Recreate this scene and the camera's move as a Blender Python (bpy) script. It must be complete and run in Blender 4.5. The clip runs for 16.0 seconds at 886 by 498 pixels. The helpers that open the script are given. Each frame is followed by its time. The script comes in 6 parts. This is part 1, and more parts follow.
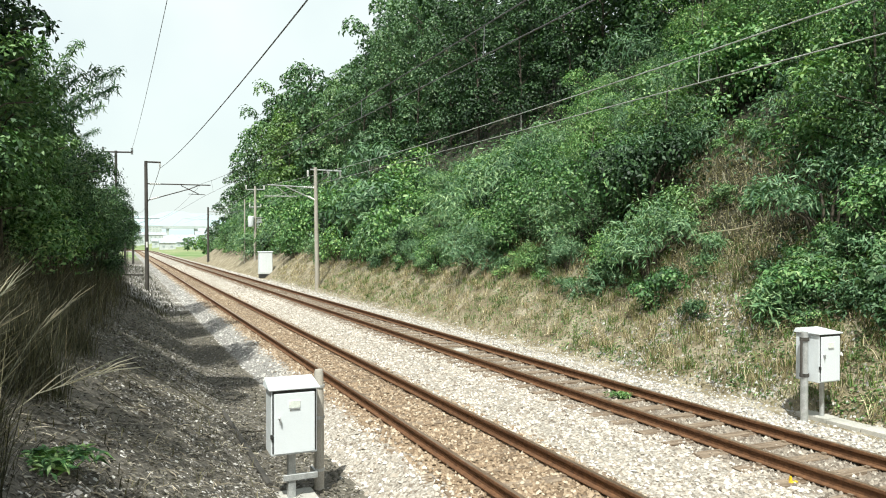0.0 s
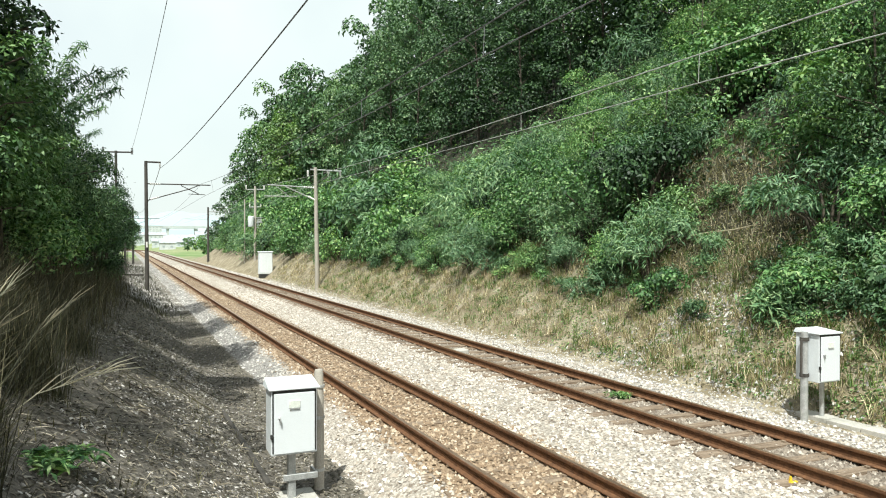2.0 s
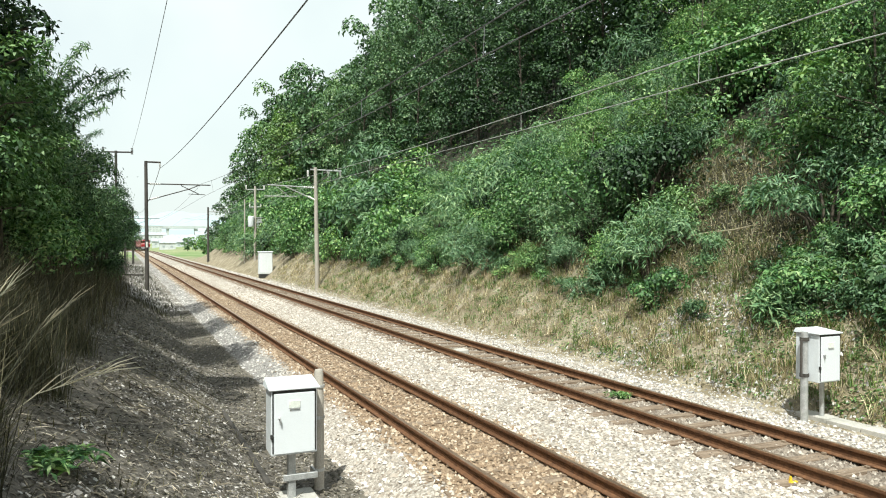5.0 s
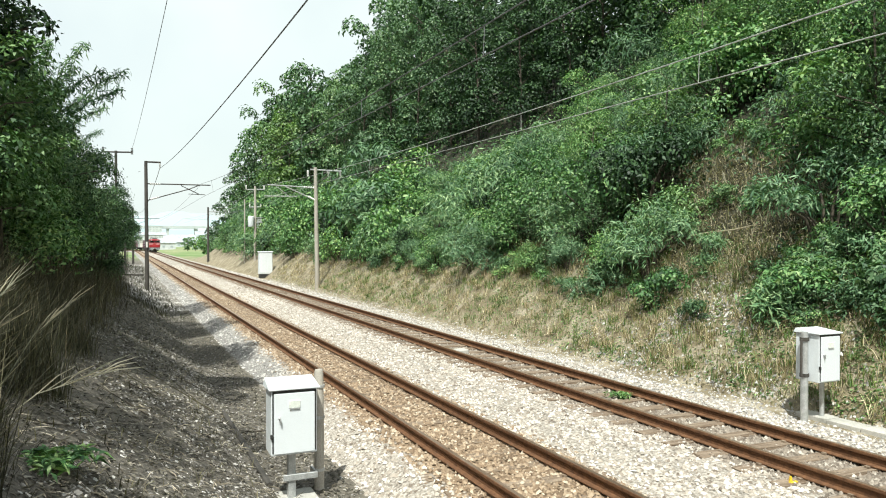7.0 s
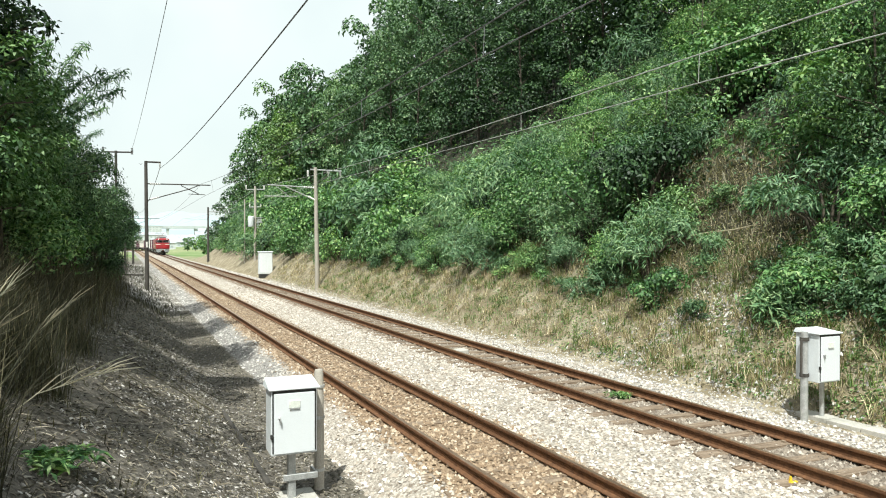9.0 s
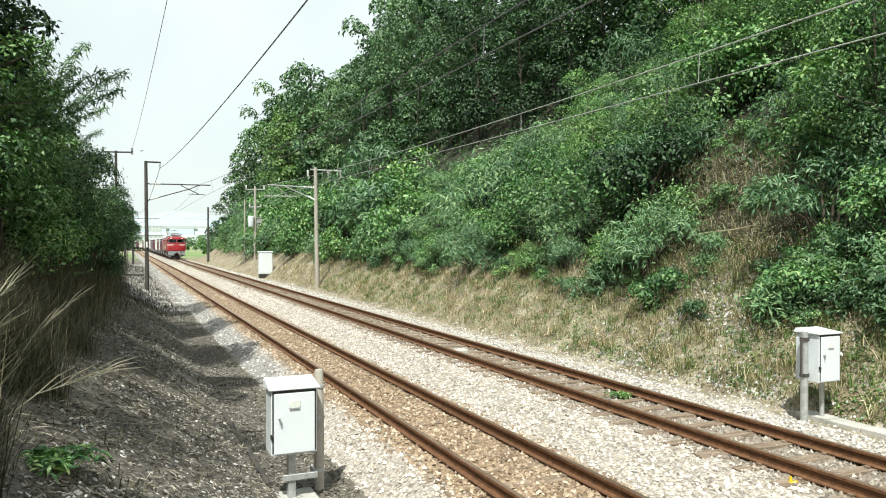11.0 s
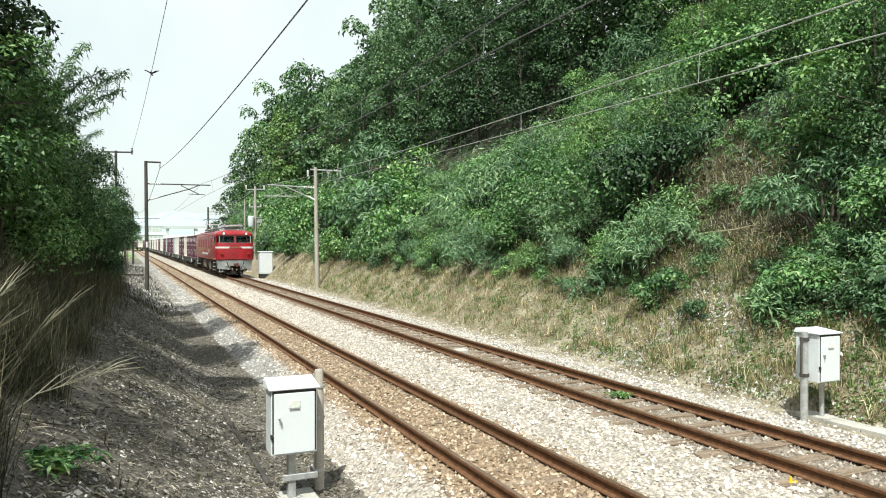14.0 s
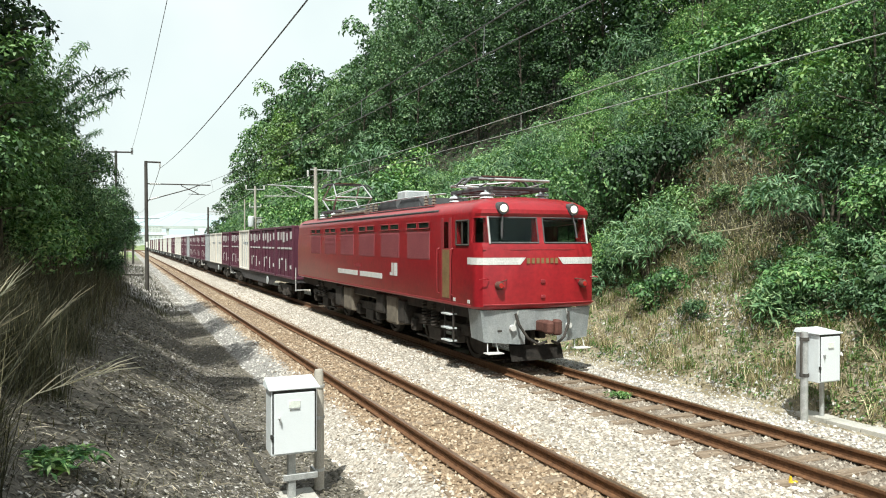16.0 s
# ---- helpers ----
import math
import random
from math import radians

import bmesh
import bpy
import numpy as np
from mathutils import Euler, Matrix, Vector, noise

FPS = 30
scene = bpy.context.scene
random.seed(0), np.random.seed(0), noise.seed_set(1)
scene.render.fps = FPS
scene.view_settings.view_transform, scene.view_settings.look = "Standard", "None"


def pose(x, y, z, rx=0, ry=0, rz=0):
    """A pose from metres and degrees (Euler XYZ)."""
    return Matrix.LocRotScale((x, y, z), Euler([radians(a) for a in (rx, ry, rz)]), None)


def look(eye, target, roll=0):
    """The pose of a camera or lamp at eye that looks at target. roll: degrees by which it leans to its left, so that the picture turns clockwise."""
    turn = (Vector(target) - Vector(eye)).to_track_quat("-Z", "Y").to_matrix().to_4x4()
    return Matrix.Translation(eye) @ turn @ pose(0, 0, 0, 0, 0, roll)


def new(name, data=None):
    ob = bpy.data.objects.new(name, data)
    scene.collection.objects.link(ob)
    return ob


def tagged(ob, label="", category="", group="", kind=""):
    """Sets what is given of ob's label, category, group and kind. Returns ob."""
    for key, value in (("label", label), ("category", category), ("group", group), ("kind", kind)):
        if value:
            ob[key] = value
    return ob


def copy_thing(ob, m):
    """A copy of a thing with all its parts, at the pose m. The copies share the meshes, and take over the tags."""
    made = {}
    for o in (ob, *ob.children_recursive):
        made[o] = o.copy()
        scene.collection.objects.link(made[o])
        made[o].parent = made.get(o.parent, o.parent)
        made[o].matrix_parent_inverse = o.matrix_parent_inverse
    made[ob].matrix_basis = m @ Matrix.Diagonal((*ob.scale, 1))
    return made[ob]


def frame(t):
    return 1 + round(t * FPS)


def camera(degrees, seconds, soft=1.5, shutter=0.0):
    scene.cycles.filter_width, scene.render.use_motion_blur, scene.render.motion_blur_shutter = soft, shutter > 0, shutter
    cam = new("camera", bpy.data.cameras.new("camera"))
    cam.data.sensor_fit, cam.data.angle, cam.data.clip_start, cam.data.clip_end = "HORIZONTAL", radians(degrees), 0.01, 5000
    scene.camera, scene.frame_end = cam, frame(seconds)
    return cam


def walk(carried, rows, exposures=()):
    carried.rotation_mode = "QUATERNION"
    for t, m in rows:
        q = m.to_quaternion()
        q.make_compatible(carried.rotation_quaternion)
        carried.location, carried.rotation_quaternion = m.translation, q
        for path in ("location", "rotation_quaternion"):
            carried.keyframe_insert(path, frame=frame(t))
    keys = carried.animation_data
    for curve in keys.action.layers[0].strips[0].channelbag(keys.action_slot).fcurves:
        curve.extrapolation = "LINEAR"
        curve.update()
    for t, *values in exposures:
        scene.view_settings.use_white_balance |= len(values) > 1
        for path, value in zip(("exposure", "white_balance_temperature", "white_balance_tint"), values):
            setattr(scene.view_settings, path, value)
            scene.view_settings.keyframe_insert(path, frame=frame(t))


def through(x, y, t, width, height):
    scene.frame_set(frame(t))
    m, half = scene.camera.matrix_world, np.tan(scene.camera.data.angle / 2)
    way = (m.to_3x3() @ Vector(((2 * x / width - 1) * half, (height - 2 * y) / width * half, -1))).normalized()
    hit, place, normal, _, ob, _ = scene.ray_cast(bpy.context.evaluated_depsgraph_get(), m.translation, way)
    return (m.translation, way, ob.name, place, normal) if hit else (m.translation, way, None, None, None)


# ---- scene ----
cam = camera(62.5, 16.0, soft=1.05, shutter=0.0)
EYE = (0.0, 0.0, 2.57)
VIEW = pose(EYE[0], EYE[1], EYE[2], 89.5, 0, -23.65)
walk(cam, [(0.0, VIEW), (16.0, VIEW)], [(0.0, 0.46, 6450, 1), (16.0, 0.46, 6450, 1)])

# ---- world and sun ----
SUN_WAY = Vector((-0.35, -0.49, 1.0)).normalized()
world = bpy.data.worlds.new("hazy_sky")
scene.world = world
world.use_nodes = True
wn = world.node_tree.nodes
sky = wn.new("ShaderNodeTexSky")
sky.sky_type = "NISHITA"
sky.sun_disc = False
sky.sun_elevation = math.asin(SUN_WAY.z)
sky.sun_rotation = math.atan2(SUN_WAY.x, SUN_WAY.y)
sky.air_density, sky.dust_density, sky.ozone_density = 1.0, 4.0, 2.0
wn["Background"].inputs["Strength"].default_value = 0.128
wl = world.node_tree.links
way = wn.new("ShaderNodeTexCoord")
cloud = wn.new("ShaderNodeTexNoise")
cloud.inputs["Scale"].default_value, cloud.inputs["Detail"].default_value = 1.6, 5.0
wl.new(way.outputs["Generated"], cloud.inputs["Vector"])
veil = wn.new("ShaderNodeMapRange")
veil.inputs["From Min"].default_value, veil.inputs["From Max"].default_value = 0.3, 0.7
veil.inputs["To Min"].default_value, veil.inputs["To Max"].default_value = 0.5, 1.0
wl.new(cloud.outputs["Fac"], veil.inputs["Value"])
hazy = wn.new("ShaderNodeMix")
hazy.data_type = "RGBA"
wl.new(veil.outputs[0], hazy.inputs[0])
wl.new(sky.outputs[0], hazy.inputs[6])
hazy.inputs[7].default_value = (5.9, 6.15, 6.15, 1)
wl.new(hazy.outputs[2], wn["Background"].inputs["Color"])
sun = new("sun", bpy.data.lights.new("sun", "SUN"))
sun.data.energy, sun.data.angle, sun.data.color = 5.0, radians(0.6), (1.0, 0.96, 0.91)
sun.matrix_world = look(SUN_WAY * 50, (0, 0, 0))


# ---- materials ----
def node_material(name):
    m = bpy.data.materials.new(name)
    m.use_nodes = True
    t = m.node_tree
    return m, t.nodes, t.links, t.nodes["Principled BSDF"]


def ramp(n, l, fac, stops):
    r = n.new("ShaderNodeValToRGB")
    while len(r.color_ramp.elements) < len(stops):
        r.color_ramp.elements.new(0.5)
    for e, (p, c) in zip(r.color_ramp.elements, stops):
        e.position, e.color = p, (*c, 1)
    l.new(fac, r.inputs[0])
    return r.outputs[0]


def noise_fac(n, l, scale, detail=4.0, rough=0.6, stretch=None):
    g = n.new("ShaderNodeNewGeometry")
    x = n.new("ShaderNodeTexNoise")
    x.inputs["Scale"].default_value, x.inputs["Detail"].default_value = scale, detail
    x.inputs["Roughness"].default_value = rough
    if stretch:
        v = n.new("ShaderNodeVectorMath")
        v.operation = "MULTIPLY"
        v.inputs[1].default_value = stretch
        l.new(g.outputs["Position"], v.inputs[0])
        l.new(v.outputs[0], x.inputs["Vector"])
    else:
        l.new(g.outputs["Position"], x.inputs["Vector"])
    return x.outputs["Fac"]


def blend(n, l, fac, a, b, mode="MIX"):
    m = n.new("ShaderNodeMix")
    m.data_type, m.blend_type = "RGBA", mode
    for v, s in ((fac, m.inputs[0]), (a, m.inputs[6]), (b, m.inputs[7])):
        if isinstance(v, (int, float)):
            s.default_value = v
        elif isinstance(v, tuple):
            s.default_value = (*v, 1)
        else:
            l.new(v, s)
    return m.outputs[2]


def bump(n, l, height, b, strength=0.4, distance=0.02):
    u = n.new("ShaderNodeBump")
    u.inputs["Strength"].default_value, u.inputs["Distance"].default_value = strength, distance
    l.new(height, u.inputs["Height"])
    l.new(u.outputs[0], b.inputs["Normal"])


def plain(name, a, b_col, scale=6.0, rough=0.6, metal=0.0, grain=60.0, relief=0.15, stretch=None, low=0.35, high=0.65):
    """A worn surface: two colours in patches, finer grain over them, and a little relief."""
    m, n, l, b = node_material(name)
    c = ramp(n, l, noise_fac(n, l, scale, 5, 0.65, stretch), [(low, a), (high, b_col)])
    f = noise_fac(n, l, grain, 3)
    g = ramp(n, l, f, [(0.3, (0.72, 0.72, 0.72)), (0.7, (1.12, 1.12, 1.12))])
    l.new(blend(n, l, 0.8, c, g, "MULTIPLY"), b.inputs["Base Color"])
    b.inputs["Roughness"].default_value, b.inputs["Metallic"].default_value = rough, metal
    bump(n, l, f, b, relief, 0.01)
    return m


def leafy(name, stops, rough=0.5, through=0.16):
    """Leaves: each its own shade, glossy cuticle, light shining through."""
    m, n, l, b = node_material(name)
    g = n.new("ShaderNodeNewGeometry")
    c = ramp(n, l, g.outputs["Random Per Island"], stops)
    o = n.new("ShaderNodeObjectInfo")
    tone = ramp(n, l, o.outputs["Random"], [(0.0, (0.58, 0.66, 0.60)), (0.5, (1.0, 1.0, 1.0)), (1.0, (1.28, 1.2, 1.02))])
    c = blend(n, l, 1.0, c, tone, "MULTIPLY")
    l.new(c, b.inputs["Base Color"])
    b.inputs["Roughness"].default_value = rough
    t = n.new("ShaderNodeBsdfTranslucent")
    l.new(blend(n, l, 1.0, c, (1.3, 1.5, 0.6), "MULTIPLY"), t.inputs["Color"])
    mix = n.new("ShaderNodeMixShader")
    mix.inputs[0].default_value = through
    l.new(b.outputs[0], mix.inputs[1])
    l.new(t.outputs[0], mix.inputs[2])
    l.new(mix.outputs[0], n["Material Output"].inputs["Surface"])
    return m


def stones(name, stops, rough=0.85):
    m, n, l, b = node_material(name)
    g = n.new("ShaderNodeNewGeometry")
    c = ramp(n, l, g.outputs["Random Per Island"], stops)
    f = noise_fac(n, l, 45, 3)
    c = blend(n, l, 0.7, c, ramp(n, l, f, [(0.3, (0.7, 0.68, 0.65)), (0.7, (1.15, 1.15, 1.15))]), "MULTIPLY")
    l.new(c, b.inputs["Base Color"])
    b.inputs["Roughness"].default_value = rough
    bump(n, l, f, b, 0.3, 0.01)
    return m


M_LEAF = leafy("broad_leaf", [(0.0, (0.022, 0.07, 0.022)), (0.4, (0.075, 0.185, 0.055)), (0.78, (0.17, 0.315, 0.11)), (1.0, (0.34, 0.46, 0.20))], 0.55)
M_BAMBOO = leafy("bamboo_leaf", [(0.0, (0.03, 0.085, 0.04)), (0.5, (0.10, 0.205, 0.10)), (1.0, (0.27, 0.39, 0.22))], 0.55)
# Evergreen leaves, darkened further to stand in for shade in foliage gaps.
M_FOREST_SHADE = leafy("forest_shade_leaf", [(0.0, (0.009, 0.028, 0.011)), (0.5, (0.024, 0.065, 0.022)), (0.85, (0.055, 0.12, 0.038)), (1.0, (0.10, 0.18, 0.06))], 0.6, 0.12)
# Light greens; the path-side saplings have their sunlight put into this colour.
M_BRIGHT = leafy("light_sunlit_leaf", [(0.0, (0.05, 0.125, 0.035)), (0.5, (0.12, 0.235, 0.07)), (1.0, (0.26, 0.38, 0.16))], 0.6)
M_DRY = leafy("dry_grass_blade", [(0.0, (0.17, 0.125, 0.06)), (0.4, (0.33, 0.265, 0.15)), (0.85, (0.50, 0.43, 0.28)), (1.0, (0.13, 0.17, 0.05))], 0.8, 0.3)
# Withered browns, darkened to carry the shade under the path-side trees.
M_DULL = leafy("withered_shade_reed", [(0.0, (0.022, 0.022, 0.013)), (0.6, (0.06, 0.056, 0.034)), (0.9, (0.105, 0.10, 0.064)), (1.0, (0.20, 0.185, 0.13))], 0.85, 0.2)
M_PALE = leafy("bleached_stalk", [(0.0, (0.32, 0.29, 0.21)), (1.0, (0.50, 0.47, 0.38))], 0.8, 0.1)
M_STRAW = leafy("trodden_straw", [(0.0, (0.09, 0.075, 0.05)), (0.35, (0.22, 0.185, 0.125)), (0.7, (0.38, 0.335, 0.25)), (0.86, (0.56, 0.515, 0.42)), (1.0, (0.11, 0.16, 0.05))], 0.85, 0.2)
M_GRASS = leafy("green_grass_blade", [(0.0, (0.05, 0.10, 0.02)), (0.6, (0.10, 0.18, 0.04)), (1.0, (0.20, 0.24, 0.07))], 0.7, 0.3)
M_LITTER = leafy("fallen_leaf", [(0.0, (0.02, 0.018, 0.014)), (0.45, (0.085, 0.074, 0.06)), (0.8, (0.20, 0.18, 0.15)), (1.0, (0.42, 0.39, 0.35))], 0.85, 0.1)
M_BARK = plain("bark", (0.04, 0.032, 0.022), (0.10, 0.085, 0.062), 9, 0.9, 0, 50, 0.6, (1, 1, 0.25))
M_STONE = stones("ballast_stone", [(0.0, (0.15, 0.12, 0.095)), (0.3, (0.36, 0.315, 0.265)), (0.65, (0.48, 0.435, 0.385)), (1.0, (0.66, 0.63, 0.59))])
M_STONE_RUST = stones("rusty_ballast_stone", [(0.0, (0.12, 0.08, 0.05)), (0.4, (0.26, 0.185, 0.12)), (0.85, (0.37, 0.285, 0.20)), (1.0, (0.54, 0.46, 0.36))])
M_STONE_DIM = stones("grimy_ballast_stone", [(0.0, (0.09, 0.072, 0.056)), (0.4, (0.19, 0.155, 0.125)), (0.8, (0.29, 0.25, 0.21)), (1.0, (0.48, 0.44, 0.385))])
M_STONE_GREY = stones("grey_gravel", [(0.0, (0.14, 0.13, 0.12)), (0.5, (0.33, 0.315, 0.30)), (1.0, (0.60, 0.585, 0.56))])
M_RUST = plain("rusty_rail", (0.105, 0.05, 0.024), (0.205, 0.10, 0.048), 14, 0.8, 0.25, 90, 0.35)
M_HEAD = plain("worn_rail_head", (0.20, 0.13, 0.085), (0.36, 0.27, 0.20), 5, 0.42, 0.6, 60, 0.1, (6, 0.4, 1))
M_SLEEPER = plain("weathered_timber", (0.13, 0.09, 0.06), (0.29, 0.225, 0.165), 4, 0.9, 0, 40, 0.5, (0.4, 5, 5))
M_CONC = plain("concrete", (0.36, 0.35, 0.32), (0.50, 0.48, 0.44), 2.2, 0.85, 0, 40, 0.25)
M_POLE = plain("pole_concrete", (0.33, 0.30, 0.26), (0.44, 0.41, 0.36), 3, 0.85, 0, 60, 0.2, (1, 1, 0.3))
M_DARKPOLE = plain("dark_weathered_pole", (0.035, 0.032, 0.028), (0.075, 0.068, 0.06), 4, 0.85, 0, 60, 0.3, (1, 1, 0.2))
M_GALV = plain("galvanised_steel", (0.42, 0.43, 0.43), (0.60, 0.61, 0.61), 8, 0.5, 0.55, 70, 0.1)
M_WIRE = plain("weathered_wire", (0.13, 0.135, 0.14), (0.16, 0.165, 0.17), 1, 0.7, 0, 300, 0.0)
M_WIRE_PALE = plain("pale_wire", (0.36, 0.37, 0.35), (0.44, 0.45, 0.43), 1, 0.6, 0, 300, 0.0)
M_PORC = plain("white_porcelain", (0.72, 0.71, 0.68), (0.82, 0.81, 0.78), 8, 0.3, 0, 40, 0.05)
M_BOX = plain("white_painted_steel", (0.70, 0.74, 0.77), (0.75, 0.785, 0.81), 0.7, 0.42, 0, 220, 0.02, None, 0.3, 0.7)
M_GAP = plain("black_rubber", (0.02, 0.02, 0.02), (0.035, 0.035, 0.033), 8, 0.7)
M_RED = plain("red_enamel", (0.24, 0.011, 0.018), (0.32, 0.016, 0.022), 1.1, 0.30, 0, 9, 0.02, (1, 0.6, 0.3))


# ---- mesh helpers ----
def part(name, bm, material, parent=None, label=""):
    """Links a bmesh as one mesh object, under a thing or a part."""
    me = bpy.data.meshes.new(name)
    bm.to_mesh(me)
    bm.free()
    me.materials.append(material)
    ob = new(name, me)
    ob.parent = parent
    if label:
        ob["label"] = label
    return ob


def shared(name, me, parent, m):
    ob = new(name, me)
    ob.parent = parent
    ob.matrix_basis = m
    return ob


def soft_shade(ob, angle=40):
    me = ob.data
    me.polygons.foreach_set("use_smooth", [True] * len(me.polygons))
    me.set_sharp_from_angle(angle=radians(angle))
    return ob


def box(bm, x0, x1, y0, y1, z0, z1, bevel=0.0):
    r = bmesh.ops.create_cube(bm, size=1.0, matrix=Matrix.Translation(((x0 + x1) / 2, (y0 + y1) / 2, (z0 + z1) / 2)) @ Matrix.Diagonal((x1 - x0, y1 - y0, z1 - z0, 1)))
    if bevel:
        es = list({e for v in r["verts"] for e in v.link_edges})
        bmesh.ops.bevel(bm, geom=es, offset=bevel, segments=1, affect="EDGES")
    return bm


def rod(bm, a, b, r0, r1=None, seg=8):
    a, b = Vector(a), Vector(b)
    d = b - a
    m = Matrix.Translation((a + b) / 2) @ d.to_track_quat("Z", "Y").to_matrix().to_4x4()
    bmesh.ops.create_cone(bm, cap_ends=True, segments=seg, radius1=r0, radius2=r0 if r1 is None else r1, depth=d.length, matrix=m)
    return bm


def tube(bm, pts, radii, seg=7):
    """A bent tube through pts."""
    rings = []
    for i, (p, r) in enumerate(zip(pts, radii)):
        p = Vector(p)
        d = (Vector(pts[min(i + 1, len(pts) - 1)]) - Vector(pts[max(i - 1, 0)])).normalized()
        u = d.orthogonal() if i == 0 else u - d * u.dot(d)
        u.normalize()
        w = d.cross(u)
        rings.append([bm.verts.new(p + r * (math.cos(6.2832 * k / seg) * u + math.sin(6.2832 * k / seg) * w)) for k in range(seg)])
    for a, b in zip(rings, rings[1:]):
        for k in range(seg):
            bm.faces.new((a[k], a[(k + 1) % seg], b[(k + 1) % seg], b[k]))
    bm.faces.new(rings[0][::-1])
    bm.faces.new(rings[-1])
    return bm


def quads(name, verts, faces, material, parent=None, smooth=False):
    """A mesh from arrays of corners and of faces with the same number of corners each."""
    me = bpy.data.meshes.new(name)
    nf, k = faces.shape
    me.vertices.add(len(verts))
    me.vertices.foreach_set("co", np.asarray(verts, np.float32).ravel())
    me.loops.add(nf * k)
    me.loops.foreach_set("vertex_index", faces.astype(np.int32).ravel())
    me.polygons.add(nf)
    me.polygons.foreach_set("loop_start", np.arange(0, nf * k, k, dtype=np.int32))
    me.update(calc_edges=True)
    if smooth:
        me.polygons.foreach_set("use_smooth", [True] * nf)
    me.materials.append(material)
    ob = new(name, me)
    ob.parent = parent
    return ob


def unit(v):
    return v / np.maximum(np.linalg.norm(v, axis=1, keepdims=True), 1e-6)


def leaf_arrays(rng, at, out, length, width, droop=0.3, loose=0.55):
    """Folded, pointed leaves at points, facing roughly out: six corners, four triangles as two quads each."""
    n = len(at)
    nrm = unit(out + rng.normal(0, loose, (n, 3)) + np.array([0, 0, 0.45]))
    along = unit(np.cross(nrm, rng.normal(0, 1, (n, 3))))
    along[:, 2] -= droop
    along = unit(along)
    side = unit(np.cross(along, nrm))
    ln = (length * rng.uniform(0.65, 1.35, n))[:, None]
    wd = (width * rng.uniform(0.7, 1.3, n))[:, None]
    up = nrm * wd * 0.25
    v = np.stack([at, at + along * ln * 0.45 + side * wd * 0.5 + up, at + along * ln - nrm * ln * 0.12, at + along * ln * 0.45 - side * wd * 0.5 + up], 1)
    f = np.arange(n * 4).reshape(n, 4)
    return v.reshape(-1, 3), f


def clump_points(rng, n, centres, radii, shell=0.55):
    """Points in the outer shell of a cluster of lumps, and the way out of them."""
    w = radii ** 2
    k = rng.choice(len(centres), n, p=w / w.sum())
    d = unit(rng.normal(0, 1, (n, 3)))
    d[:, 2] = np.where(d[:, 2] < -0.35, -d[:, 2], d[:, 2])
    r = radii[k] * (1 - (1 - shell) * rng.random(n) ** 1.6)
    p = centres[k] + d * r[:, None] * np.array([1, 1, 0.85])
    return p, d


# ---- lie of the land: rail tops are z = 0 ----
def smooth(a, b, t):
    t = min(1.0, max(0.0, (t - a) / (b - a)))
    return t * t * (3 - 2 * t)


def land(x, y):
    wob = 0.12 * noise.noise((x * 0.5, y * 0.5, 0)) + 0.35 * noise.noise((x * 0.11, y * 0.11, 3))
    z = -0.45
    if x > 11.0:
        h = 0.88 * min(x - 11.0, 2.2)
        if x > 13.2:
            h += 1.0 * min(x - 13.2, 9.0)
        if x > 22.2:
            h += 0.55 * min(x - 22.2, 26.0)
        z += h * (1 - smooth(112, 150, y)) + wob * smooth(11.0, 12.5, x)
    elif x < 1.7:
        h = 0.62 * min(1.7 - x, 2.6)
        if x < -0.9:
            h += 0.95 * min(-0.9 - x, 8.0)
        z += h * (1 - smooth(75, 115, y)) + wob * min(1.0, (1.7 - x) * 0.5)
    far = smooth(160, 330, y)
    if x > 11.0 or x < 1.7:
        z -= 2.2 * far * smooth(0, 10, max(x - 11.0, 1.7 - x))
    out = max(x - 14.0, -4.0 - x)
    if out > 0 and y > 420:
        z += 8.0 * smooth(420, 900, y) * smooth(0, 25, out)
    return z


def bend(y):
    """How far the line has curved away to -x, and its heading in degrees, at y."""
    d = max(0.0, y - 232.0)
    e = min(d, 150.0)
    return -0.0017 * e * e - 0.51 * (d - e), math.degrees(math.atan(0.0034 * e))


# ---- ground sheet, ballast bed, tracks ----
def grid(name, xs, ys, height, material, shift=None):
    v = np.array([(x + (shift(y)[0] if shift else 0.0), y, height(x, y)) for y in ys for x in xs])
    nx, ny = len(xs), len(ys)
    i = (np.arange(ny - 1)[:, None] * nx + np.arange(nx - 1)[None, :]).ravel()
    f = np.stack([i, i + 1, i + 1 + nx, i + nx], 1)
    return quads(name, v, f, material, None, True)


